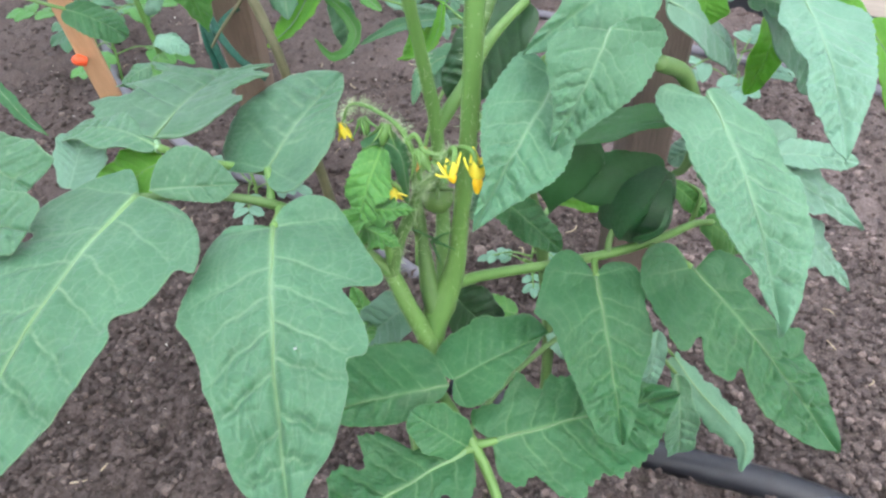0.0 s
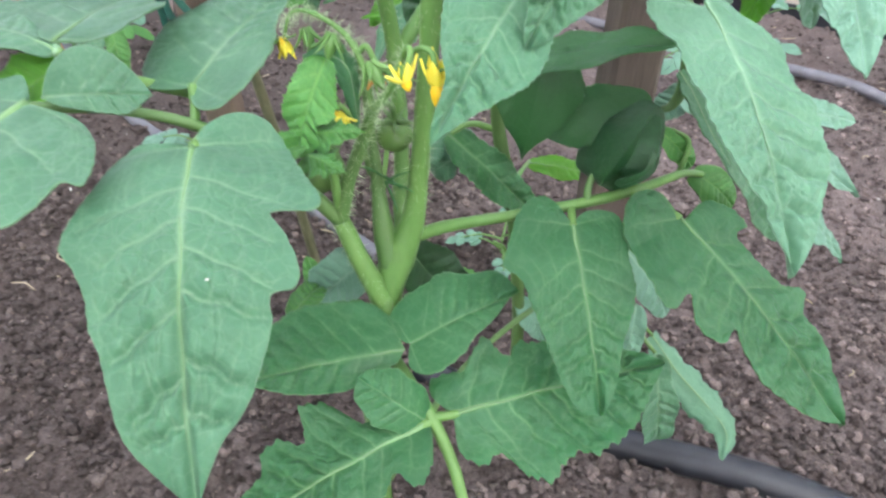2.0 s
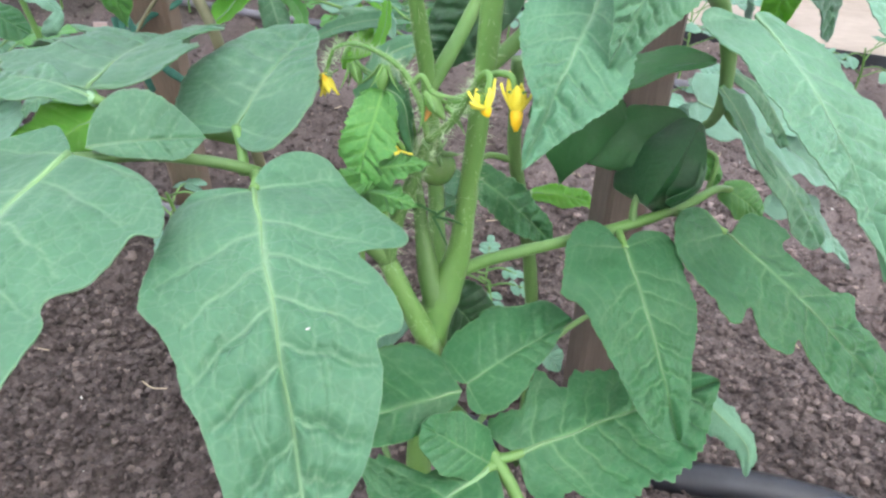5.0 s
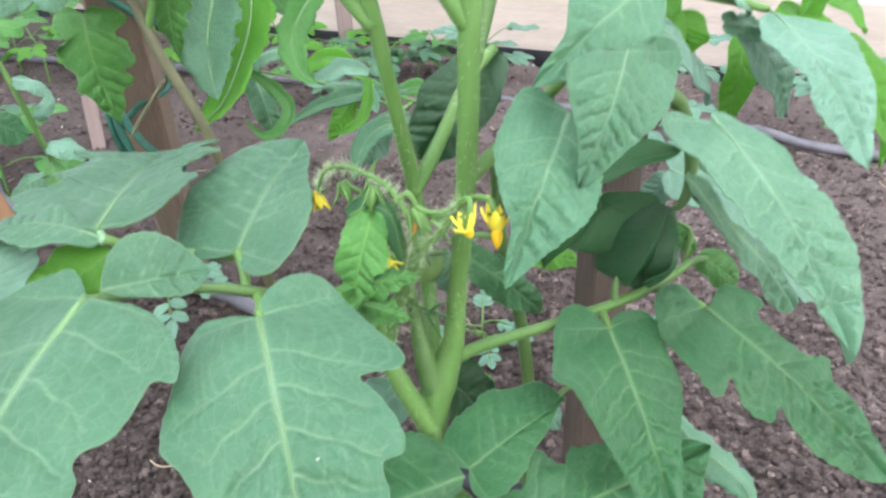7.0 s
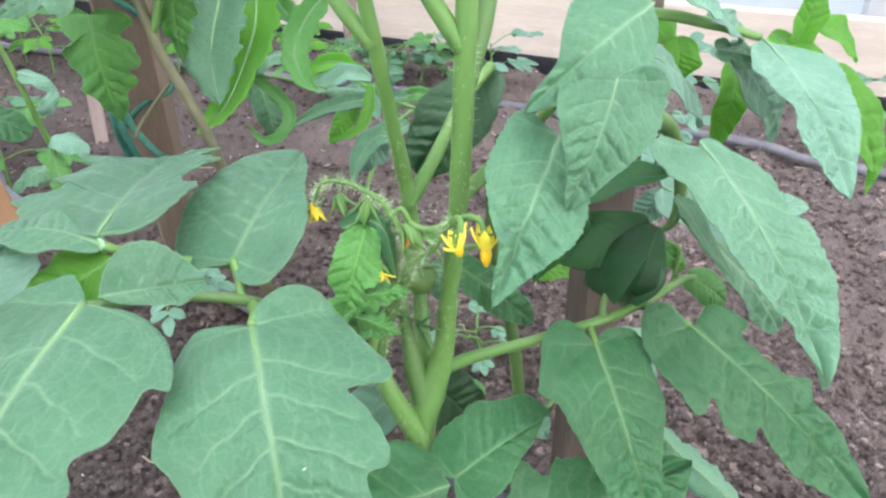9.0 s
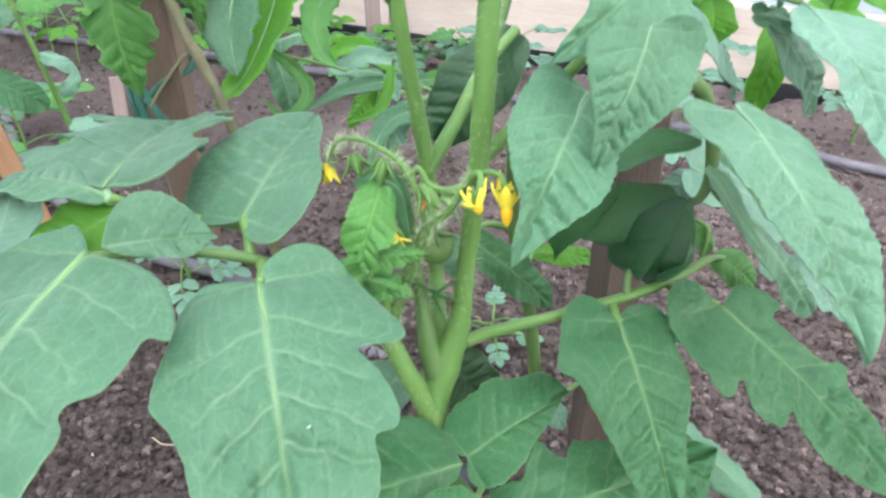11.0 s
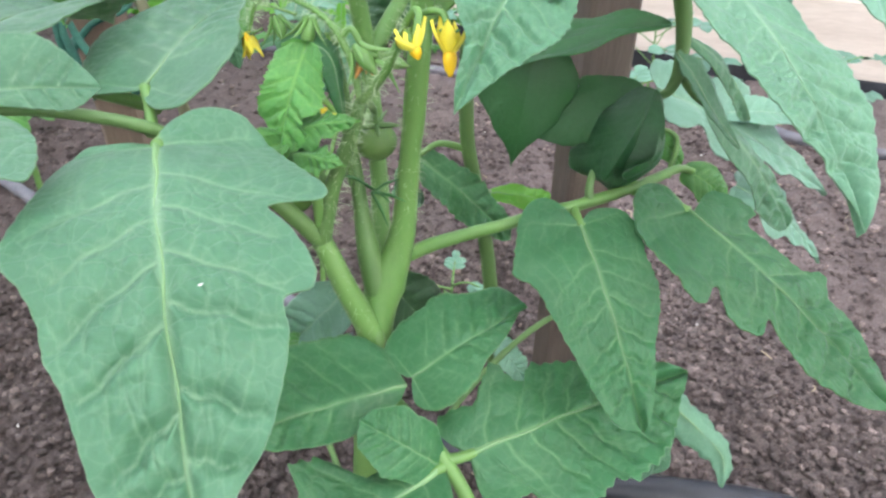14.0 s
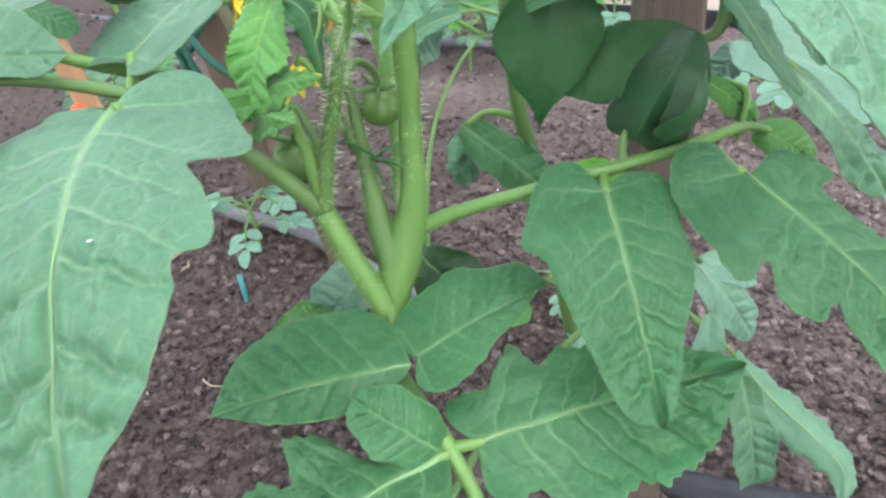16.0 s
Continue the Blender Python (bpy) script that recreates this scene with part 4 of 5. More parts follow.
# drooping leaflets in front of the stake, their shade put into darker greens
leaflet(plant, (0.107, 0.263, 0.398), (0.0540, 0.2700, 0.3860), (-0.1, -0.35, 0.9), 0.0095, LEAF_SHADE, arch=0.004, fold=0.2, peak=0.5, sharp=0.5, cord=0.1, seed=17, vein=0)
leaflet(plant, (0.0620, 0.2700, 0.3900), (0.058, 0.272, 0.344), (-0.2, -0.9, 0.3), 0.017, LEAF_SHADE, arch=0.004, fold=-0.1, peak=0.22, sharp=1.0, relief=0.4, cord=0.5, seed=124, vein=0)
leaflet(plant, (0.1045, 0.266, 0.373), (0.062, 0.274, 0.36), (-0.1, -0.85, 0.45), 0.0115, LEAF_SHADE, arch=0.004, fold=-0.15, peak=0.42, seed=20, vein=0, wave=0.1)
leaflet(plant, (0.1025, 0.2565, 0.3785), (0.0845, 0.247, 0.3495), (-0.2, -0.8, 0.4), 0.0125, LEAF_DEEP_SHADE, arch=0.006, fold=-1.0, curl=0.7, peak=0.5, seed=18, sharp=0.5, vein=0, label="dark rolled leaflet")
leaflet(plant, (0.1035, 0.2535, 0.3755), (0.0955, 0.246, 0.3515), (0.45, -0.8, 0.3), 0.0085, LEAF_DEEP_SHADE, arch=0.006, fold=-0.8, curl=0.7, peak=0.55, seed=19, sharp=0.5, vein=0)
leaflet(plant, (0.1045, 0.2535, 0.3705), (0.0925, 0.244, 0.35), (0.85, -0.5, 0.1), 0.006, LEAF_DEEP_SHADE, arch=0.006, fold=-0.6, peak=0.5, seed=125, sharp=0.5, vein=0)

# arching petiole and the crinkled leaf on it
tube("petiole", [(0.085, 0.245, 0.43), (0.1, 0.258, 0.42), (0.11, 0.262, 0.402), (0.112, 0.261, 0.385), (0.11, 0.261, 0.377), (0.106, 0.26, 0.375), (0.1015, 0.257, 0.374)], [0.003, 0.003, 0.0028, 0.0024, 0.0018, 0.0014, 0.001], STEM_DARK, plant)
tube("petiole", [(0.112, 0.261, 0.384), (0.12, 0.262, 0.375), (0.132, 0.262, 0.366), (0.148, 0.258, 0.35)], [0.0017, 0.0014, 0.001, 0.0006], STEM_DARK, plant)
tube("petiole", [(0.127, 0.279, 0.334), (0.131, 0.285, 0.348), (0.124, 0.29, 0.352)], [0.0013, 0.0011, 0.0008], STEM, plant)
leaflet(plant, (0.104, 0.242, 0.42), (0.1175, 0.1685, 0.371), (0.15, -0.5, 0.85), 0.021, LEAF_SOFT, outline="crinkled", arch=0.007, fold=-0.1, relief=1.3, seed=21, grid=(220, 56), vein=0.0012, wave=0.04, label="long crinkled grey-green leaflet hanging from its stalk")
curled_leaf(plant, [(0.1085, 0.259, 0.3905), (0.1145, 0.2545, 0.383), (0.1205, 0.249, 0.3735), (0.129, 0.241, 0.3625)], (0.35, -0.75, 0.5), 0.0052, LEAF, fold=0.3, seed=14)
leaflet(plant, (0.126, 0.262, 0.37), (0.166, 0.25, 0.325), (0.35, -0.75, 0.5), 0.0078, LEAF, arch=0.004, fold=-0.3, peak=0.6, cord=0.1, relief=1.3, seed=22, vein=0.0006)
leaflet(plant, (0.114, 0.266, 0.395), (0.146, 0.262, 0.365), (0.45, -0.6, 0.6), 0.0042, LEAF, arch=0.004, fold=-0.5, peak=0.45, seed=120, vein=0.0004)
leaflet(plant, (0.117, 0.29, 0.352), (0.135, 0.285, 0.337), (0.1, -0.7, 0.6), 0.0055, LEAF_FRESH, arch=0.003, fold=-0.2, peak=0.5, seed=123, vein=0.0004)
leaflet(plant, (0.2, 0.335, 0.3), (0.247, 0.315, 0.262), (0.25, -0.5, 0.8), 0.016, LEAF_PALE, arch=0.006, fold=-0.1, outline="lobed", seed=23, teeth=0.04)
leaflet(plant, (0.15, 0.345, 0.35), (0.25, 0.33, 0.295), (0.1, -0.55, 0.8), 0.024, LEAF_PALE, arch=0.006, outline="lobed", seed=24, teeth=0.04)
leaflet(plant, (0.185, 0.341, 0.338), (0.238, 0.34, 0.334), (0.0, -0.5, 0.85), 0.009, LEAF_PALE, arch=0.003, peak=0.4, seed=65, teeth=0.05)
leaflet(plant, (0.155, 0.345, 0.347), (0.133, 0.34, 0.333), (-0.1, -0.6, 0.8), 0.008, LEAF_PALE, arch=0.003, peak=0.45, seed=126, teeth=0.05)

# upper leaves
tube("petiole", [(0.019, 0.243, 0.404), (0.028, 0.246, 0.411), (0.04, 0.246, 0.424), (0.052, 0.24, 0.44)], [0.003, 0.0026, 0.0022, 0.0018], STEM, plant)
tube("petiole", [(0.052, 0.24, 0.44), (0.072, 0.262, 0.456), (0.098, 0.278, 0.456), (0.125, 0.284, 0.45), (0.144, 0.282, 0.445)], [0.0024, 0.0024, 0.0023, 0.002, 0.0015], STEM, plant)
leaflet(plant, (0.0475, 0.226, 0.432), (0.019, 0.189, 0.397), (-0.17, -0.65, 0.74), 0.0165, LEAF_PUCKERED, outline="uone", arch=0.003, fold=-0.04, relief=1.2, seed=25, grid=(220, 56), vein=0.0011, wave=0.04)
leaflet(plant, (0.06, 0.218, 0.452), (0.044, 0.205, 0.417), (0.2, -0.84, 0.5), 0.0195, LEAF_PUCKERED, outline="utwo", arch=0.003, fold=-0.04, relief=1.2, seed=26, grid=(220, 56), vein=0.0011, wave=0.04)
leaflet(plant, (0.083, 0.25, 0.466), (0.035, 0.225, 0.441), (0.0, -0.7, 0.7), 0.02, LEAF_PUCKERED, outline="uone", arch=0.004, fold=-0.06, relief=0.9, seed=27, vein=0.0008)
leaflet(plant, (0.144, 0.28, 0.445), (0.145, 0.213, 0.41), (0.0, -0.45, 0.88), 0.017, LEAF_PALE, outline="rfour", arch=0.006, fold=-0.08, relief=1.1, seed=29, grid=(220, 56), vein=0.001, wave=0.04)
leaflet(plant, (0.15, 0.284, 0.446), (0.172, 0.268, 0.43), (0.0, -0.4, 0.9), 0.01, LEAF_LIT, peak=0.4, seed=30)
leaflet(plant, (0.172, 0.275, 0.434), (0.203, 0.268, 0.38), (0.35, -0.7, 0.5), 0.012, LEAF_LIT, arch=0.006, peak=0.4, seed=31)
leaflet(plant, (0.135, 0.29, 0.44), (0.17, 0.292, 0.396), (0.2, -0.7, 0.6), 0.011, LEAF_PALE, arch=0.006, peak=0.4, seed=32, relief=1.3)
leaflet(plant, (0.157, 0.316, 0.43), (0.145, 0.3, 0.392), (0.1, -0.8, 0.5), 0.0075, LEAF_LIT, arch=0.006, peak=0.45, seed=33)
leaflet(plant, (0.1, 0.29, 0.45), (0.122, 0.3, 0.43), (0.1, -0.6, 0.7), 0.009, LEAF_LIT, arch=0.004, peak=0.45, seed=34)
leaflet(plant, (0.09, 0.262, 0.446), (0.14, 0.303, 0.403), (0.2, -0.6, 0.75), 0.011, LEAF_PALE, arch=0.005, fold=-0.2, peak=0.42, seed=35)
leaflet(plant, (0.122, 0.285, 0.453), (0.138, 0.285, 0.442), (0.1, -0.6, 0.7), 0.006, LEAF_PALE, arch=0.004, peak=0.42, seed=57, wave=0.25)
leaflet(plant, (0.16, 0.285, 0.438), (0.165, 0.285, 0.466), (0.2, -0.8, 0.4), 0.007, LEAF_LIT, arch=0.003, peak=0.42, seed=58)
leaflet(plant, (0.108, 0.28, 0.447), (0.11, 0.28, 0.43), (0.1, -0.8, 0.5), 0.008, LEAF_LIT, arch=0.003, peak=0.42, seed=59)
leaflet(plant, (0.13, 0.286, 0.44), (0.158, 0.285, 0.431), (0.0, -0.7, 0.6), 0.006, LEAF, arch=0.003, peak=0.42, seed=62, outline="lobed")
leaflet(plant, (0.1, 0.27, 0.468), (0.125, 0.28, 0.455), (0.0, -0.6, 0.75), 0.008, LEAF_PALE, arch=0.003, peak=0.42, seed=63)
leaflet(plant, (0.18, 0.3, 0.445), (0.205, 0.3, 0.43), (0.1, -0.6, 0.75), 0.009, LEAF_LIT, arch=0.003, peak=0.42, seed=64)
leaflet(plant, (0.047, 0.314, 0.428), (0.012, 0.31, 0.384), (-0.3, -0.7, 0.6), 0.016, LEAF_DEEP_SHADE, arch=0.006, fold=-0.1, peak=0.45, seed=36, vein=0.0007)

# leaf low in front
tube("petiole", [(0.004, 0.24, 0.298), (0.0065, 0.227, 0.281), (0.0155, 0.2105, 0.278), (0.024, 0.199, 0.271), (0.032, 0.188, 0.258), (0.04, 0.17, 0.238)], [0.003, 0.0027, 0.0026, 0.0026, 0.0023, 0.002], STEM, plant)
leaflet(plant, (0.0145, 0.218, 0.2935), (0.057, 0.232, 0.309), (-0.1, -0.4, 0.92), 0.024, LEAF_RICH_SHADED, outline="mone", arch=0.002, fold=-0.03, seed=37, vein=0.0008, wave=0.04)
leaflet(plant, (0.0125, 0.2165, 0.2915), (-0.05, 0.203, 0.286), (0.0, -0.4, 0.92), 0.021, LEAF_RICH_SHADED, outline="mtwo", arch=0.003, fold=-0.04, seed=38, vein=0.0008, wave=0.04)
leaflet(plant, (0.028, 0.2, 0.272), (0.118, 0.22, 0.283), (0.0, -0.45, 0.88), 0.034, LEAF_RICH_SHADED, outline="broad", arch=0.004, fold=-0.03, seed=39, grid=(220, 56), vein=0.0017, teeth=0.04, wave=0.06, relief=1.2, ribs=6)
leaflet(plant, (0.023, 0.198, 0.271), (-0.052, 0.157, 0.255), (0.0, -0.4, 0.9), 0.034, LEAF_RICH_SHADED, outline="lowleft", arch=0.006, fold=-0.04, seed=40, vein=0.0017, teeth=0.04, wave=0.1, relief=1.2, ribs=6, grid=(220, 56))
leaflet(plant, (0.021, 0.198, 0.272), (-0.004, 0.2, 0.2935), (-0.2, -0.6, 0.78), 0.0108, LEAF_RICH_SHADED, peak=0.4, seed=41, sharp=0.8, arch=0.003)
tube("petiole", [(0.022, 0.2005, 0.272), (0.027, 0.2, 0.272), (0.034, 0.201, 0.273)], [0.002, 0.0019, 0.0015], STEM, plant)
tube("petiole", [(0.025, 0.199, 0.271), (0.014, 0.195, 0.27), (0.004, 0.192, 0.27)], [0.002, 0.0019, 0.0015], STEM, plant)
leaflet(plant, (0.04, 0.17, 0.238), (0.07, 0.11, 0.215), (0.0, -0.3, 0.95), 0.028, LEAF_RICH_SHADED, arch=0.006, peak=0.4, seed=42)
leaflet(plant, (-0.005, 0.262, 0.3), (-0.036, 0.272, 0.262), (-0.1, -0.7, 0.7), 0.013, LEAF_PALE, peak=0.4, seed=43)
leaflet(plant, (0.012, 0.28, 0.292), (0.042, 0.29, 0.244), (0.1, -0.8, 0.6), 0.015, LEAF_DEEP_SHADE, peak=0.42, seed=44)
leaflet(plant, (0.158, 0.31, 0.196), (0.17, 0.295, 0.131), (0.1, -0.7, 0.6), 0.0115, LEAF, arch=0.004, peak=0.5, seed=45, sharp=0.6)
curled_leaf(plant, [(0.1652, 0.3349, 0.1857), (0.1817, 0.3209, 0.1676), (0.201, 0.3081, 0.1511), (0.2137, 0.2976, 0.1375), (0.2114, 0.287, 0.1239)], (0.35, -0.6, 0.7), 0.0115, LEAF_SOFT, fold=-0.35, roll=0.6, seed=46)
tube("petiole", [(0.115, 0.325, 0.235), (0.14, 0.332, 0.215), (0.1652, 0.3349, 0.1857)], [0.0014, 0.0012, 0.001], STEM, plant)
leaflet(plant, (0.139, 0.31, 0.234), (0.139, 0.305, 0.185), (0.0, -0.7, 0.65), 0.008, LEAF_PALE, arch=0.003, peak=0.45, seed=61)
leaflet(plant, (0.16, 0.398, 0.204), (0.204, 0.4, 0.142), (0.1, -0.7, 0.65), 0.014, LEAF_PALE, arch=0.006, fold=-0.1, peak=0.42, seed=54)
leaflet(plant, (0.165, 0.405, 0.2), (0.204, 0.41, 0.18), (0.0, -0.6, 0.8), 0.01, LEAF_PALE, arch=0.004, peak=0.42, seed=55)
tube("petiole", [(0.115, 0.325, 0.235), (0.14, 0.36, 0.235), (0.165, 0.402, 0.202)], [0.002, 0.0017, 0.0014], STEM_DARK, plant)
leaflet(plant, (-0.03, 0.34, 0.185), (-0.054, 0.372, 0.214), (-0.2, -0.7, 0.6), 0.009, LEAF_FRESH, arch=0.003, peak=0.4, seed=56)
tube("petiole", [(0.0, 0.25, 0.14), (-0.015, 0.3, 0.17), (-0.03, 0.34, 0.186)], [0.0022, 0.0018, 0.0014], STEM_DARK, plant)
tube("petiole", [(0.003, 0.246, 0.16), (0.05, 0.3, 0.2), (0.115, 0.325, 0.235), (0.158, 0.31, 0.196)], [0.0022, 0.0017, 0.0015, 0.0012], STEM_DARK, plant)

leaflet(plant, (-0.0350, 0.2351, 0.2897), (-0.0278, 0.2735, 0.2743), (0.0, -0.6, 0.75), 0.006, LEAF_FRESH, arch=0.003, peak=0.45, seed=66)

# young leaf beside the truss
Y = dict(vein=0.0005, teeth=0.07, relief=1.5, grid=(90, 24), wave=0.2)
leaflet(plant, (-0.013, 0.236, 0.4005), (-0.0235, 0.223, 0.372), (-0.25, -0.9, 0.35), 0.009, LEAF_FRESH, seed=48, arch=0.003, peak=0.42, cord=0.4, notches=((-1, 0.3, 0.3, 0.05), (1, 0.42, 0.4, 0.06), (-1, 0.6, 0.4, 0.05), (1, 0.72, 0.35, 0.05)), **Y)
curled_leaf(plant, [(-0.0214, 0.244, 0.3955), (-0.0136, 0.2435, 0.3985), (-0.0075, 0.2415, 0.3955), (-0.0055, 0.2395, 0.3875), (-0.004, 0.2365, 0.3765)], (0.5, -0.8, 0.3), 0.0046, LEAF_RICH_SHADED, fold=-0.4, seed=15)
leaflet(plant, (-0.021, 0.227, 0.378), (-0.0005, 0.219, 0.3845), (0.0, -0.7, 0.7), 0.0068, LEAF_FRESH, seed=50, arch=0.002, fold=-0.25, outline="lobed", **Y)
leaflet(plant, (-0.021, 0.224, 0.373), (-0.0055, 0.206, 0.3775), (0.0, -0.7, 0.7), 0.0065, LEAF_FRESH, seed=51, arch=0.002, fold=-0.25, outline="lobed", **Y)
leaflet(plant, (-0.021, 0.225, 0.376), (-0.036, 0.218, 0.372), (0.0, -0.7, 0.7), 0.005, LEAF_FRESH, seed=52, arch=0.002, **Y)
tube("petiole", [(-0.013, 0.243, 0.336), (-0.014, 0.238, 0.36), (-0.018, 0.234, 0.385), (-0.02, 0.235, 0.398)], [0.0018, 0.0016, 0.0013, 0.001], STEM, plant)

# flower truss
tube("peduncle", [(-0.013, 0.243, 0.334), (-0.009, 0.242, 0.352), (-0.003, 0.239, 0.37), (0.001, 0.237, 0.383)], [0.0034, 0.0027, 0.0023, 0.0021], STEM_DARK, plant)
tube("peduncle", [(0.001, 0.237, 0.383), (-0.002, 0.24, 0.396), (-0.008, 0.245, 0.405), (-0.019, 0.25, 0.41), (-0.027, 0.257, 0.407), (-0.031, 0.261, 0.397)], [0.0012, 0.0011, 0.001, 0.0008, 0.0007, 0.0006], STEM, plant)
tube("pedicel", [(0.001, 0.237, 0.383), (0.007, 0.226, 0.395), (0.012, 0.214, 0.412), (0.0135, 0.209, 0.414), (0.0125, 0.207, 0.409)], [0.0014, 0.0012, 0.001, 0.0009, 0.0009], STEM, plant)
tube("pedicel", [(0.007, 0.226, 0.395), (0.014, 0.216, 0.411), (0.019, 0.21, 0.414), (0.0205, 0.2075, 0.41)], [0.0012, 0.001, 0.0009, 0.0009], STEM, plant)
tube("pedicel", [(-0.004, 0.242, 0.4), (-0.001, 0.241, 0.403), (0.002, 0.239, 0.398)], [0.001, 0.0009, 0.0009], STEM, plant)
tube("pedicel", [(-0.003, 0.239, 0.372), (-0.009, 0.238, 0.383), (-0.012, 0.238, 0.381)], [0.001, 0.0009, 0.0009], STEM, plant)


def flower(at, aim, size, open_angle, seed, petal_mat=None, withered=False, cone=0.75):
    """A nodding tomato flower: swept petals, an anther cone and green sepals."""
    rng = random.Random(seed)
    d = Vector(aim).normalized()
    side = d.orthogonal().normalized()
    other = d.cross(side)
    c = Vector(at)
    verts, faces = [], []

    def strap(angle, length, wide, opening, bend, into_v, into_f):
        o = side * math.cos(angle) + other * math.sin(angle)
        t = d.cross(o)
        n = 7
        for i in range(n + 1):
            u = i / n
            w = wide * (math.sin(math.pi * min(1, 0.12 + u * 0.86)) ** 0.8) * (1 - 0.5 * u)
            op = opening + bend * u
            p = c + (d * math.cos(op) + o * math.sin(op)) * length * u + o * 0.0006
            dip = (o * math.cos(op) - d * math.sin(op)) * 0.0005
            s = len(into_v)
            into_v.extend([p - t * w, p - dip, p + t * w, p + dip * 0.6])
            if i:
                for j in range(4):
                    a, b = s - 4 + j, s - 4 + (j + 1) % 4
                    into_f.append((a, b, b + 4, a + 4))

    for k in range(5):
        strap(k * 1.2566 + seed, size * rng.uniform(0.95, 1.45), size * 0.4, open_angle * rng.uniform(0.85, 1.12), rng.uniform(0.0, 0.35), verts, faces)
    ob = mesh_object("flower", verts, faces, petal_mat or PETAL, plant)
    tagged(ob, "withered orange-brown flower" if withered else "yellow star-shaped tomato flower")
    v, f = tube_data([c + d * size * u for u in np.linspace(-0.1, cone, 7)], [size * 0.2, size * 0.25, size * 0.2, size * 0.07], 10)
    mesh_object("anther_cone", v, f, WITHERED if withered else ANTHER, ob)
    sv, sf = [], []
    c = c - d * size * 0.12
    for k in range(5):
        strap(k * 1.2566 + seed + 0.6, size * 0.75, size * 0.09, open_angle + 0.7, 0.5, sv, sf)
    mesh_object("calyx", sv, sf, STEM, ob)
    return ob


flower((0.0125, 0.2072, 0.406), (0.35, -0.25, -1), 0.0062, 2.3, 1, cone=0.4)
flower((0.021, 0.2072, 0.405), (0.02, -0.15, -1), 0.0074, 2.55, 2)
flower((-0.0315, 0.2605, 0.397), (0.3, -0.1, -1), 0.0062, 0.25, 3)
flower((-0.012, 0.238, 0.381), (0.6, -0.5, -0.7), 0.0075, 0.5, 4)
flower((0.0025, 0.239, 0.398), (0.0, -0.1, -1), 0.006, 0.15, 5, WITHERED, True)


def bud(at, aim, size, seed):
    """A closed green bud with long pointed sepals."""
    d = Vector(aim).normalized()
    side = d.orthogonal().normalized()
    other = d.cross(side)
    c = Vector(at)
    v, f = tube_data([c + d * size * u for u in np.linspace(0, 1, 7)], [size * 0.12, size * 0.26, size * 0.2, size * 0.04], 8)
    ob = mesh_object("bud", v, f, STEM, plant)
    sv, sf = [], []
    for k in range(5):
        a = k * 1.2566 + seed
        o = side * math.cos(a) + other * math.sin(a)
        run = [c + d * size * 0.9 * u + o * size * (0.18 + 0.75 * u**1.6) for u in np.linspace(0, 1, 6)]
        q, w = tube_data(run, [size * 0.09, size * 0.1, size * 0.06, size * 0.015], 6, 0, 0.4, len(sv))
        sv += q
        sf += w
    mesh_object("calyx", sv, sf, STEM, ob)
    return ob


bud((-0.012, 0.246, 0.405), (-0.2, -0.4, -0.9), 0.009, 1)
bud((0.0, 0.237, 0.399), (0.5, -0.6, -0.6), 0.01, 2)
bud((-0.022, 0.253, 0.404), (0.3, -0.3, -0.9), 0.008, 3)
bud((0.006, 0.234, 0.397), (0.9, -0.4, -0.2), 0.009, 4)


def fruit(at, r, seed):
    """A small green tomato with its leafy crown."""
    verts, faces = [], []
    n, s = 14, 20
    for i in range(n + 1):
        t = math.pi * i / n
        for j in range(s):
            p = 2 * math.pi * j / s
            w = r * math.sin(t) * (1 + 0.03 * math.cos(5 * p) * (math.sin(t)))
            verts.append((w * math.cos(p), w * math.sin(p), r * 0.92 * math.cos(t) - 0.15 * r * math.exp(-((t / 0.35) ** 2))))
        if i:
            for j in range(s):
                a, b = (i - 1) * s + j, (i - 1) * s + (j + 1) % s
                faces.append((a, a + s, b + s, b))
    ob = mesh_object("fruit", verts, faces, FRUIT, plant, Matrix.Translation(at) @ Matrix.Rotation(0.3, 4, "X"))
    tagged(ob, "small unripe green tomato")
    cv, cf = [], []
    for k in range(5):
        a = k * 1.2566 + seed
        run = [Vector((math.cos(a) * q, math.sin(a) * q, r * 0.86 + 0.3 * q - 14 * q * q)) for q in np.linspace(0.0003, r * 1.1, 6)]
        v, f = tube_data(run, [0.0008, 0.0011, 0.0009, 0.0003], 6, 0, 0.4, len(cv))
        cv += v
        cf += f
    calyx = mesh_object("calyx", cv, cf, STEM_DARK)
    calyx.parent = ob


fruit((0.007, 0.262, 0.361), 0.0072, 1)
fruit((-0.022, 0.258, 0.346), 0.0088, 3)
tube("pedicel", [(-0.004, 0.24, 0.368), (0.002, 0.25, 0.378), (0.006, 0.26, 0.373), (0.007, 0.262, 0.367)], [0.0013, 0.0012, 0.001], STEM_DARK, plant)
tube("pedicel", [(-0.006, 0.241, 0.362), (-0.004, 0.248, 0.364), (-0.002, 0.251, 0.35)], [0.0013, 0.0012, 0.001], STEM_DARK, plant)
tube("pedicel", [(-0.009, 0.242, 0.352), (-0.018, 0.252, 0.366), (-0.022, 0.257, 0.354)], [0.0013, 0.0012, 0.001], STEM_DARK, plant)

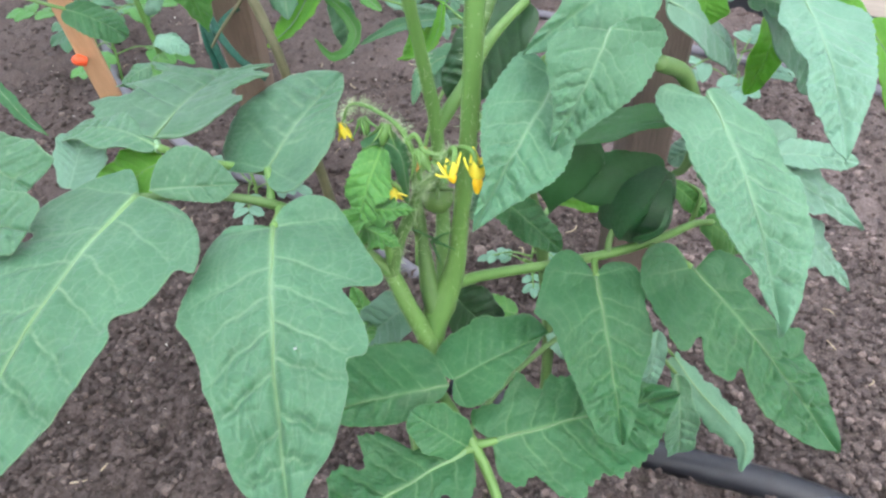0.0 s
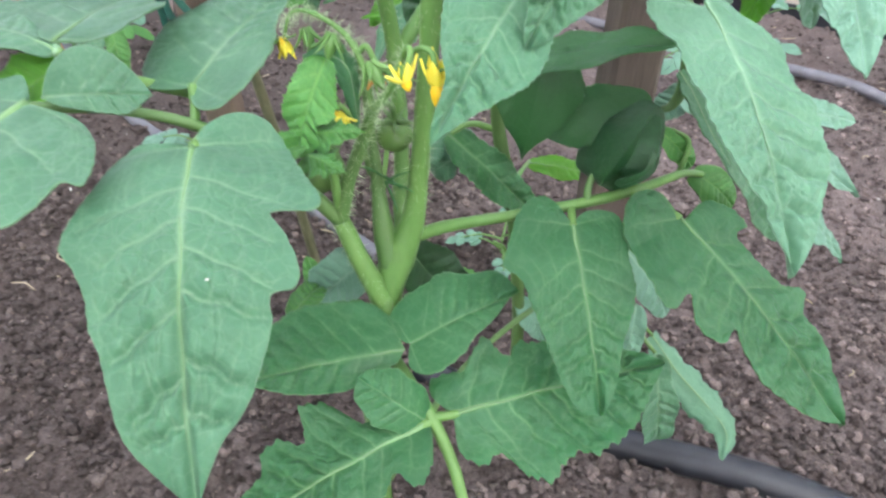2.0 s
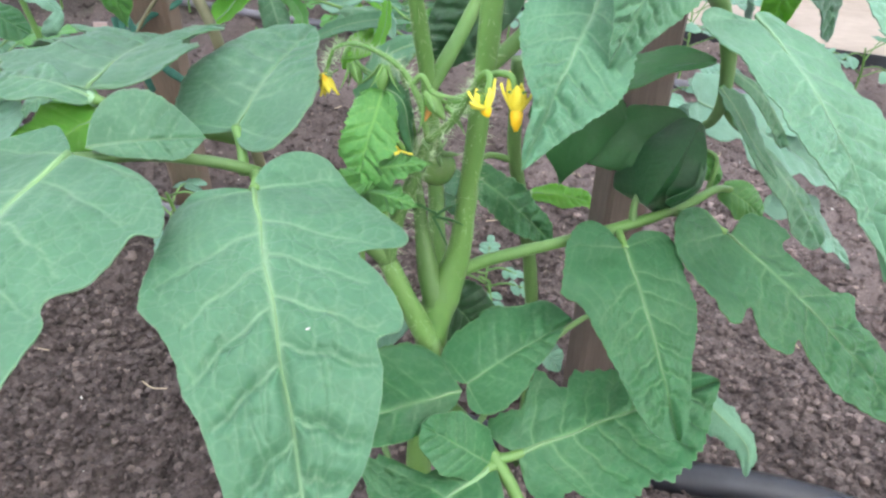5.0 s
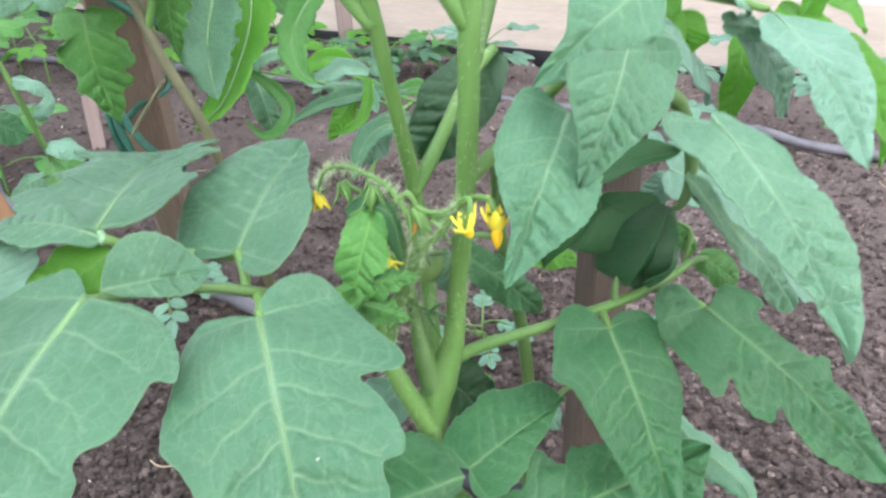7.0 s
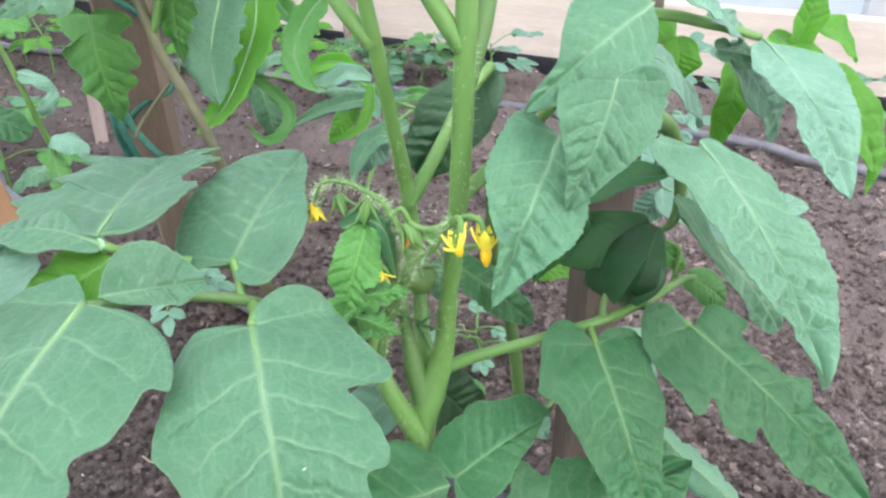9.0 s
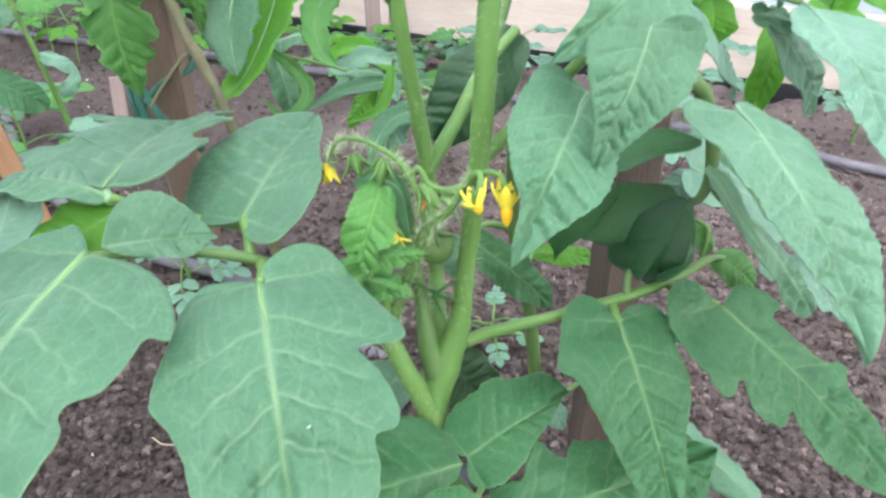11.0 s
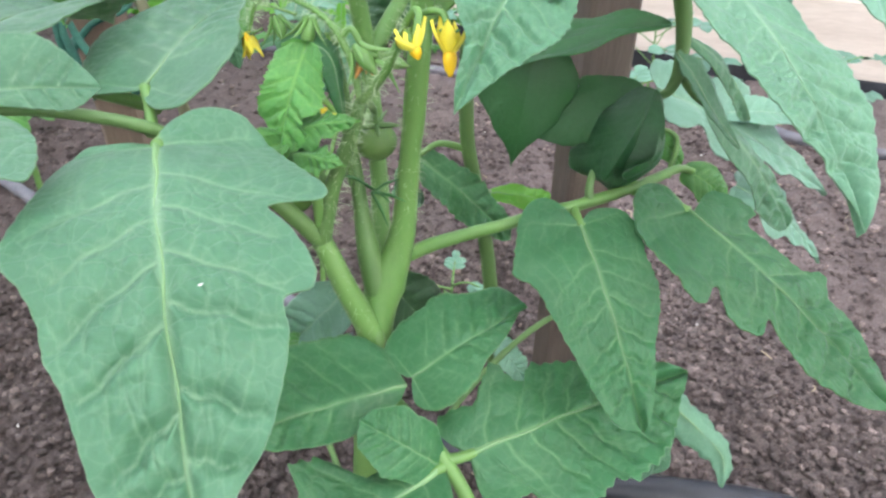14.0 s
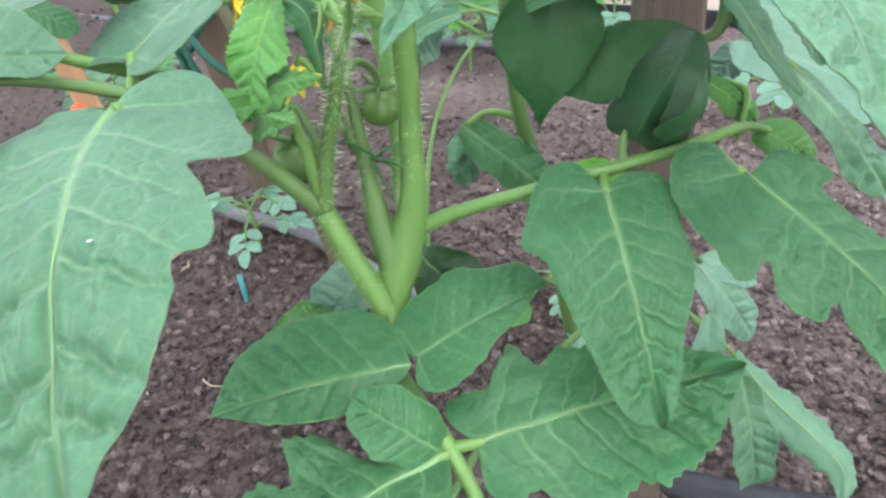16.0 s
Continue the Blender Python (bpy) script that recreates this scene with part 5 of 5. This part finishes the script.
for k, (a, b) in enumerate((((0.004, 0.245, 0.35), (0.015, 0.243, 0.347)), ((0.004, 0.246, 0.349), (0.0135, 0.248, 0.353)), ((0.002, 0.247, 0.352), (0.011, 0.25, 0.343)), ((0.003, 0.246, 0.352), (-0.006, 0.246, 0.356)), ((0.004, 0.247, 0.349), (0.009, 0.242, 0.339)))):
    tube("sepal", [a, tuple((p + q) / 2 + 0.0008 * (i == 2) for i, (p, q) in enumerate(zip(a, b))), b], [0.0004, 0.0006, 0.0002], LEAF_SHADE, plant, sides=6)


def hairs(paths, count, length, seed):
    """Fine hairs that stand off stems, in one mesh."""
    rng = random.Random(seed)
    verts, faces = [], []
    for points, r in paths:
        run = spline(points, 10)
        total = sum((run[i + 1] - run[i]).length for i in range(len(run) - 1))
        for _ in range(int(count * total)):
            i = rng.randrange(len(run) - 1)
            p = run[i].lerp(run[i + 1], rng.random())
            d = (run[i + 1] - run[i]).normalized()
            o = d.orthogonal().normalized()
            o.rotate(Matrix.Rotation(rng.uniform(0, 6.283), 3, d))
            t = d.cross(o)
            ln = length * rng.uniform(0.5, 1.2)
            tip = p + o * (r + ln) + d * rng.uniform(-0.4, 0.4) * ln
            w = 0.00008
            b = p + o * r * 0.8
            s = len(verts)
            verts += [b - t * w, b + t * w, b + d * w * 1.6, tip]
            faces += [(s, s + 1, s + 3), (s + 1, s + 2, s + 3), (s + 2, s, s + 3)]
    return tagged(mesh_object("stem_hairs", verts, faces, HAIR, plant, smooth=False), "fine pale hairs on the stems", kind="stuff")


hairs([(MAIN[3:9], 0.0044), (BACK[:6], 0.0035), (SHOOT, 0.0045), (FORK[1:], 0.003)], 3600, 0.0021, 7)
hairs([([(0.001, 0.237, 0.383), (-0.002, 0.24, 0.396), (-0.008, 0.245, 0.405), (-0.019, 0.25, 0.41), (-0.027, 0.257, 0.407), (-0.031, 0.261, 0.397)], 0.0013), ([(0.001, 0.237, 0.383), (0.007, 0.226, 0.395), (0.012, 0.214, 0.412)], 0.0011), ([(-0.013, 0.243, 0.334), (-0.003, 0.239, 0.37), (0.001, 0.237, 0.383)], 0.0023)], 7000, 0.0034, 8)

# ---- neighbouring plants ----
rear = thing("tomato_plant", (-0.1, 0.5, GROUND), "neighbouring tomato plant tied to a wooden post, leaves hanging", "plant")
tube("main_stem", [(-0.06, 0.5, 0.03), (-0.075, 0.46, 0.2), (-0.091, 0.424, 0.345), (-0.102, 0.425, 0.385), (-0.115, 0.43, 0.42), (-0.13, 0.44, 0.5), (-0.14, 0.44, 0.62)], [0.0042, 0.0038, 0.0032, 0.003, 0.003, 0.0028, 0.0026], STEM_BROWN, rear)
tube("side_stem", [(-0.115, 0.43, 0.42), (-0.1, 0.43, 0.45), (-0.07, 0.44, 0.462)], [0.0024, 0.002, 0.0016], STEM, rear)

for k, (b, t, n, h, mt) in enumerate((
    ((-0.165, 0.495, 0.418), (-0.163, 0.5, 0.345), (-0.2, -0.85, 0.4), 0.026, LEAF_FRESH),
    ((-0.13, 0.46, 0.46), (-0.2, 0.48, 0.44), (-0.1, -0.5, 0.8), 0.02, LEAF),
    ((-0.14, 0.46, 0.47), (-0.09, 0.47, 0.452), (0.1, -0.6, 0.7), 0.016, LEAF),
)):
    leaflet(rear, b, t, n, h, mt, seed=60 + k, peak=0.42, arch=0.006, fold=-0.15, outline="lobed", teeth=0.05, vein=0.0008, wave=0.2)

for k, (b, t, n, h, mt) in enumerate((
    ((-0.134, 0.42, 0.449), (-0.186, 0.42, 0.432), (-0.1, -0.6, 0.75), 0.015, LEAF),
    ((-0.12, 0.43, 0.452), (-0.085, 0.42, 0.437), (0.1, -0.6, 0.75), 0.012, LEAF),
    ((-0.1, 0.44, 0.45), (-0.104, 0.44, 0.4), (-0.1, -0.8, 0.5), 0.012, LEAF_FRESH),
)):
    leaflet(rear, b, t, n, h, mt, seed=70 + k, peak=0.42, arch=0.006, fold=-0.15, outline="lobed", teeth=0.05, vein=0.0008, wave=0.2)
curled_leaf(rear, [(-0.0771, 0.4804, 0.4471), (-0.0833, 0.4640, 0.4282), (-0.0881, 0.4477, 0.4099), (-0.0885, 0.4376, 0.3933), (-0.0861, 0.4291, 0.3800)], (0, -0.8, 0.55), 0.0172, LEAF, fold=0.3, seed=1)
curled_leaf(rear, [(-0.0665, 0.4985, 0.4408), (-0.0640, 0.4801, 0.4210), (-0.0697, 0.4634, 0.4018), (-0.0845, 0.4383, 0.3761), (-0.1014, 0.4275, 0.3636)], (0, -0.8, 0.55), 0.0153, LEAF_LIT, fold=0.25, seed=2, roll=0.5)
curled_leaf(rear, [(-0.0580, 0.5023, 0.4300), (-0.0487, 0.4933, 0.4177), (-0.0423, 0.4885, 0.4116)], (0, -0.8, 0.55), 0.0086, LEAF_FRESH, fold=0.3, seed=3)
curled_leaf(rear, [(-0.0214, 0.4837, 0.4287), (-0.0348, 0.4777, 0.4153), (-0.0434, 0.4692, 0.3990), (-0.0398, 0.4595, 0.3840), (-0.0312, 0.4539, 0.3771)], (0.2, -0.85, 0.4), 0.0092, LEAF_FRESH, fold=0.35, seed=4)
curled_leaf(rear, [(-0.0708, 0.4746, 0.3812), (-0.0570, 0.4668, 0.3719), (-0.0493, 0.4590, 0.3612), (-0.0557, 0.4535, 0.3506), (-0.0666, 0.4531, 0.3470), (-0.0776, 0.4605, 0.3562)], (-0.3, -0.7, 0.5), 0.0046, LEAF_FRESH, fold=0.4, seed=5)
tube("petiole", [(-0.1382, 0.5123, 0.4442), (-0.1039, 0.5066, 0.4440), (-0.0799, 0.5022, 0.4433), (-0.0637, 0.4980, 0.4408)], [0.0018, 0.0016, 0.0012], STEM, rear)
tube("petiole", [(-0.0665, 0.4985, 0.4408), (-0.0393, 0.4921, 0.4377), (-0.0197, 0.4831, 0.4281)], [0.0015, 0.0013, 0.001], STEM, rear)
tube("petiole", [(-0.0746, 0.4902, 0.4056), (-0.0726, 0.4805, 0.3903), (-0.0708, 0.4745, 0.3809)], [0.0012, 0.001, 0.0008], STEM, rear)
tube("twig", [(-0.111, 0.428, 0.394), (-0.13, 0.43, 0.372), (-0.137, 0.43, 0.362)], [0.0011, 0.001, 0.0009], STEM_BROWN, rear)


left = thing("tomato_plant", (-0.36, 0.88, GROUND), "young tomato plant with pale curled leaves", "plant")
tube("main_stem", [(-0.37, 0.9, 0.03), (-0.365, 0.88, 0.15), (-0.37, 0.86, 0.25), (-0.385, 0.85, 0.36)], [0.004, 0.0036, 0.0032, 0.0026], STEM, left)
for k, (b, t, n, h, mt) in enumerate((
    ((-0.375, 0.86, 0.285), (-0.332, 0.85, 0.262), (0.1, -0.6, 0.8), 0.009, LEAF_PALE),
    ((-0.333, 0.85, 0.265), (-0.358, 0.85, 0.238), (0.4, -0.7, 0.2), 0.008, LEAF_PALE),
    ((-0.365, 0.87, 0.2), (-0.32, 0.86, 0.185), (0.0, -0.5, 0.85), 0.014, LEAF_PALE),
    ((-0.365, 0.87, 0.18), (-0.345, 0.83, 0.13), (0.0, -0.7, 0.7), 0.014, LEAF_FRESH),
    ((-0.368, 0.88, 0.16), (-0.42, 0.86, 0.14), (0.0, -0.5, 0.85), 0.014, LEAF),
    ((-0.38, 0.855, 0.33), (-0.43, 0.85, 0.32), (0.0, -0.5, 0.85), 0.016, LEAF),
    ((-0.38, 0.855, 0.34), (-0.34, 0.85, 0.335), (0.0, -0.5, 0.85), 0.014, LEAF_FRESH),
)):
    leaflet(left, b, t, n, h, mt, seed=110 + k, peak=0.42, arch=0.01, fold=-0.3, teeth=0.06, vein=0.0008, wave=0.25)

near_left = thing("tomato_plant", (-0.44, 0.56, GROUND), "tomato plant with a dark glossy drooping leaf", "plant")
tube("main_stem", [(-0.44, 0.56, 0.03), (-0.44, 0.55, 0.2), (-0.43, 0.54, 0.34), (-0.44, 0.53, 0.45)], [0.004, 0.0038, 0.0034, 0.003], STEM, near_left)
leaflet(near_left, (-0.262, 0.5, 0.362), (-0.221, 0.5, 0.342), (0.1, -0.6, 0.75), 0.013, LEAF_RICH_SHADED, seed=121, peak=0.45, arch=0.006, fold=-0.2, vein=0.0008)
leaflet(near_left, (-0.29, 0.505, 0.4), (-0.23, 0.49, 0.395), (0.0, -0.5, 0.85), 0.016, LEAF_RICH_SHADED, seed=122, peak=0.42, arch=0.006, fold=-0.1, vein=0.0008)
curled_leaf(near_left, [(-0.2782, 0.4125, 0.3554), (-0.2607, 0.4015, 0.3411), (-0.2484, 0.3935, 0.3307), (-0.2345, 0.3871, 0.3225)], (0.3, -0.7, 0.6), 0.0042, LEAF_RICH_SHADED, fold=0.5, seed=16)
tube("petiole", [(-0.43, 0.54, 0.335), (-0.34, 0.52, 0.37), (-0.26, 0.5, 0.362)], [0.0018, 0.0016, 0.0013], STEM, near_left)

low = thing("tomato_seedling", (-0.02, 0.6, GROUND), "low tomato plant with curled drooping leaves on the soil", "plant")
tube("main_stem", [(-0.02, 0.6, 0.03), (-0.018, 0.605, 0.13), (-0.005, 0.62, 0.21), (0.02, 0.64, 0.26), (0.046, 0.657, 0.285)], [0.0028, 0.0025, 0.002, 0.0017, 0.0014], STEM, low)
tube("petiole", [(0.046, 0.657, 0.28), (0.01, 0.64, 0.305), (-0.03, 0.62, 0.327), (-0.084, 0.6, 0.348)], [0.0018, 0.0015, 0.0013, 0.001], STEM, low)
for k, (b, t, n, h, mt) in enumerate((
    ((-0.084, 0.6, 0.348), (-0.073, 0.6, 0.288), (0.2, -0.8, 0.4), 0.011, LEAF),
    ((-0.003, 0.63, 0.308), (-0.03, 0.625, 0.273), (0.0, -0.7, 0.6), 0.009, LEAF_LIT),
    ((-0.03, 0.62, 0.325), (0.02, 0.62, 0.312), (0.0, -0.5, 0.85), 0.008, LEAF),
    ((-0.05, 0.61, 0.36), (-0.1, 0.6, 0.345), (0.0, -0.5, 0.85), 0.008, LEAF),
    ((0.016, 0.5, 0.332), (-0.01, 0.5, 0.302), (-0.2, -0.7, 0.6), 0.012, LEAF_PALE),
)):
    leaflet(low, b, t, n, h, mt, seed=80 + k, peak=0.4, arch=0.007, fold=-0.3, teeth=0.06, vein=0.0007, wave=0.25, curl=0.3)
tube("petiole", [(0.046, 0.657, 0.285), (0.04, 0.57, 0.32), (0.016, 0.502, 0.333)], [0.0018, 0.0015, 0.0012], STEM, low)

curled_leaf(low, [(0.0071, 0.5593, 0.3469), (0.0040, 0.5494, 0.3300), (-0.0061, 0.5426, 0.3161), (-0.0294, 0.5417, 0.3083)], (-0.3, -0.7, 0.5), 0.0049, LEAF_LIT, fold=0.35, seed=6)
curled_leaf(low, [(0.0375, 0.5787, 0.3287), (0.0007, 0.5834, 0.3265), (-0.0320, 0.5847, 0.3199), (-0.0633, 0.5810, 0.3054)], (0, -0.8, 0.55), 0.0070, LEAF, fold=0.3, seed=7)
curled_leaf(low, [(0.0292, 0.4909, 0.3376), (0.0049, 0.4901, 0.3299), (-0.0079, 0.4840, 0.3164), (-0.0138, 0.4756, 0.3010)], (-0.4, -0.7, 0.5), 0.0082, LEAF, fold=0.3, seed=8)
curled_leaf(low, [(0.0113, 0.6308, 0.3295), (-0.0103, 0.6370, 0.3339), (-0.0335, 0.6343, 0.3234), (-0.0455, 0.6377, 0.3256)], (0, -0.8, 0.55), 0.0080, LEAF_PALE, fold=0.35, seed=9)
curled_leaf(low, [(0.0247, 0.5960, 0.3149), (0.0446, 0.5982, 0.3238), (0.0678, 0.5918, 0.3196), (0.0785, 0.5832, 0.3084)], (0, -0.8, 0.55), 0.0067, LEAF_FRESH, fold=0.35, seed=10)
curled_leaf(low, [(0.0105, 0.6681, 0.3130), (-0.0139, 0.6827, 0.3304), (-0.0352, 0.6840, 0.3268), (-0.0424, 0.6797, 0.3178)], (0, -0.8, 0.55), 0.0085, LEAF_LIT, fold=0.35, seed=11)
curled_leaf(low, [(0.0053, 0.5759, 0.3349), (0.0088, 0.5693, 0.3251), (0.0115, 0.5636, 0.3165)], (0, -0.8, 0.55), 0.0059, LEAF_PALE, fold=0.3, seed=12)
tube("petiole", [(0.0547, 0.5690, 0.3175), (0.0281, 0.5783, 0.3256), (0.0087, 0.5888, 0.3376)], [0.0018, 0.0016, 0.0012], STEM, low)

thin = thing("tomato_plant", (0.085, 0.36, GROUND), "thin-stemmed young tomato plant by the stake", "plant")
tube("main_stem", [(0.09, 0.372, 0.03), (0.086, 0.36, 0.15), (0.076, 0.343, 0.228), (0.066, 0.34, 0.286), (0.055, 0.334, 0.33), (0.05, 0.325, 0.38)], [0.004, 0.004, 0.0038, 0.0037, 0.0034, 0.003], STEM_DARK, thin)
for k, (b, t, n, h, mt) in enumerate((
    ((0.03, 0.33, 0.326), (0.08, 0.33, 0.278), (0.1, -0.8, 0.5), 0.0105, LEAF_RICH_SHADED),
    ((0.085, 0.4, 0.27), (0.14, 0.42, 0.247), (0.0, -0.6, 0.8), 0.0075, LEAF_LIT),
    ((0.033, 0.345, 0.307), (0.022, 0.345, 0.308), (0.0, -0.7, 0.7), 0.007, LEAF),
    ((0.034, 0.345, 0.302), (0.024, 0.345, 0.293), (0.0, -0.7, 0.7), 0.008, LEAF),
    ((0.039, 0.345, 0.31), (0.041, 0.345, 0.321), (0.0, -0.7, 0.7), 0.006, LEAF),
    ((0.08, 0.352, 0.2), (0.1, 0.345, 0.17), (0.1, -0.7, 0.6), 0.008, LEAF_PALE),
    ((0.06, 0.36, 0.2), (0.03, 0.38, 0.19), (0.0, -0.6, 0.8), 0.01, LEAF_FRESH),
)):
    leaflet(thin, b, t, n, h, mt, seed=90 + k, peak=0.4, arch=0.005, fold=-0.15, teeth=0.06, vein=0.0007, wave=0.2)
tube("petiole", [(0.066, 0.34, 0.286), (0.075, 0.37, 0.28), (0.085, 0.4, 0.271)], [0.0018, 0.0015, 0.0012], STEM, thin)
tube("petiole", [(0.057, 0.335, 0.325), (0.042, 0.333, 0.33), (0.032, 0.33, 0.326)], [0.0018, 0.0015, 0.0012], STEM, thin)


def seedling(at, size, seed, mat, label):
    """A small plant with a stem and compound leaves spread round it."""
    rng = random.Random(seed)
    x, y = at
    z = soil_height(x, y)
    ob = thing("seedling", (x, y, z), label, "plant", "seedlings along the bed")
    top = Vector((x + rng.uniform(-0.02, 0.02), y + rng.uniform(-0.02, 0.02), z + size))
    tube("stem", [(x, y, z - 0.01), (x + 0.004, y, z + size * 0.5), top], [0.0022, 0.002, 0.0015], STEM, ob)
    for k in range(6):
        a = k * 2.4 + rng.uniform(-0.4, 0.4)
        r = size * rng.uniform(0.55, 0.95)
        s = Vector((x, y, z + size * (0.45 + 0.09 * k)))
        e = s + Vector((math.cos(a) * r, math.sin(a) * r, rng.uniform(-0.1, 0.35) * size))
        tube("petiole", [s, (s + e) / 2 + Vector((0, 0, size * 0.12)), e], [0.0012, 0.001, 0.0008], STEM, ob, 4, 6)
        d = (e - s).normalized()
        w = Vector((-d.y, d.x, 0))
        for q, o in ((1.0, 0), (0.62, 1), (0.66, -1), (0.9, 1), (0.9, -1)):
            b = s.lerp(e, q) + Vector((0, 0, size * 0.3 * q * (1 - q)))
            t = b + (d * (1.0 if o == 0 else 0.5) + w * o * 0.8 + Vector((0, 0, rng.uniform(-0.5, 0.0)))) * size * 0.3
            leaflet(ob, b, t, (0, -0.3, 0.95), size * 0.09, mat, seed=seed * 7 + k, grid=(8, 6), vein=0, peak=0.42, arch=size * 0.03, teeth=0.08)
    return ob


for k, (x, y, s, mt) in enumerate((
    (-0.12, 1.68, 0.1, LEAF_LIT), (0.1, 1.52, 0.11, LEAF), (0.02, 1.35, 0.1, LEAF), (0.22, 1.55, 0.1, LEAF_FRESH), (0.3, 1.42, 0.12, LEAF_PALE),
    (-0.05, 1.5, 0.09, LEAF_FRESH), (-0.75, 2.1, 0.14, LEAF_LIT), (-0.55, 1.95, 0.12, LEAF_FRESH), (-0.95, 2.15, 0.16, LEAF_FRESH), (-0.62, 1.2, 0.13, LEAF),
    (-0.52, 1.06, 0.12, LEAF_FRESH), (0.58, 1.2, 0.13, LEAF_PALE), (0.44, 0.98, 0.12, LEAF_PALE), (0.82, 1.05, 0.1, LEAF_PALE), (-0.22, 0.7, 0.07, LEAF_PALE), (-0.667, 1.732, 0.12, LEAF_LIT), (-0.782, 1.890, 0.14, LEAF_FRESH), (-0.376, 1.676, 0.11, LEAF_LIT), (-0.003, 1.540, 0.11, LEAF_LIT), (0.167, 1.513, 0.08, LEAF_FRESH), (0.120, 1.544, 0.08, LEAF), (0.1, 0.57, 0.045, LEAF_PALE),
)):
    seedling((x, y), s, 200 + k, mt, "small green tomato seedling growing in the soil")

# ---- small things ----
tag = thing("plant_tag", (-0.46, 0.87, 0.16), "small bright orange plastic clip on the stake", "tag")
v, f = tube_data(spline([(-0.469, 0.857, 0.176), (-0.462, 0.852, 0.178), (-0.455, 0.856, 0.174)], 5), [0.005, 0.008, 0.006], 10, 0.3)
mesh_object("clip", v, f, ORANGE, tag)
peg = thing("plastic_peg", (-0.205, 0.6, GROUND), "teal plastic peg pushed into the soil", "peg")
v, f = tube_data([Vector((-0.205, 0.6, 0.03)), Vector((-0.207, 0.604, 0.055)), Vector((-0.209, 0.608, 0.078))], [0.002, 0.0026, 0.003], 8)
mesh_object("shaft", v, f, TEAL, peg)
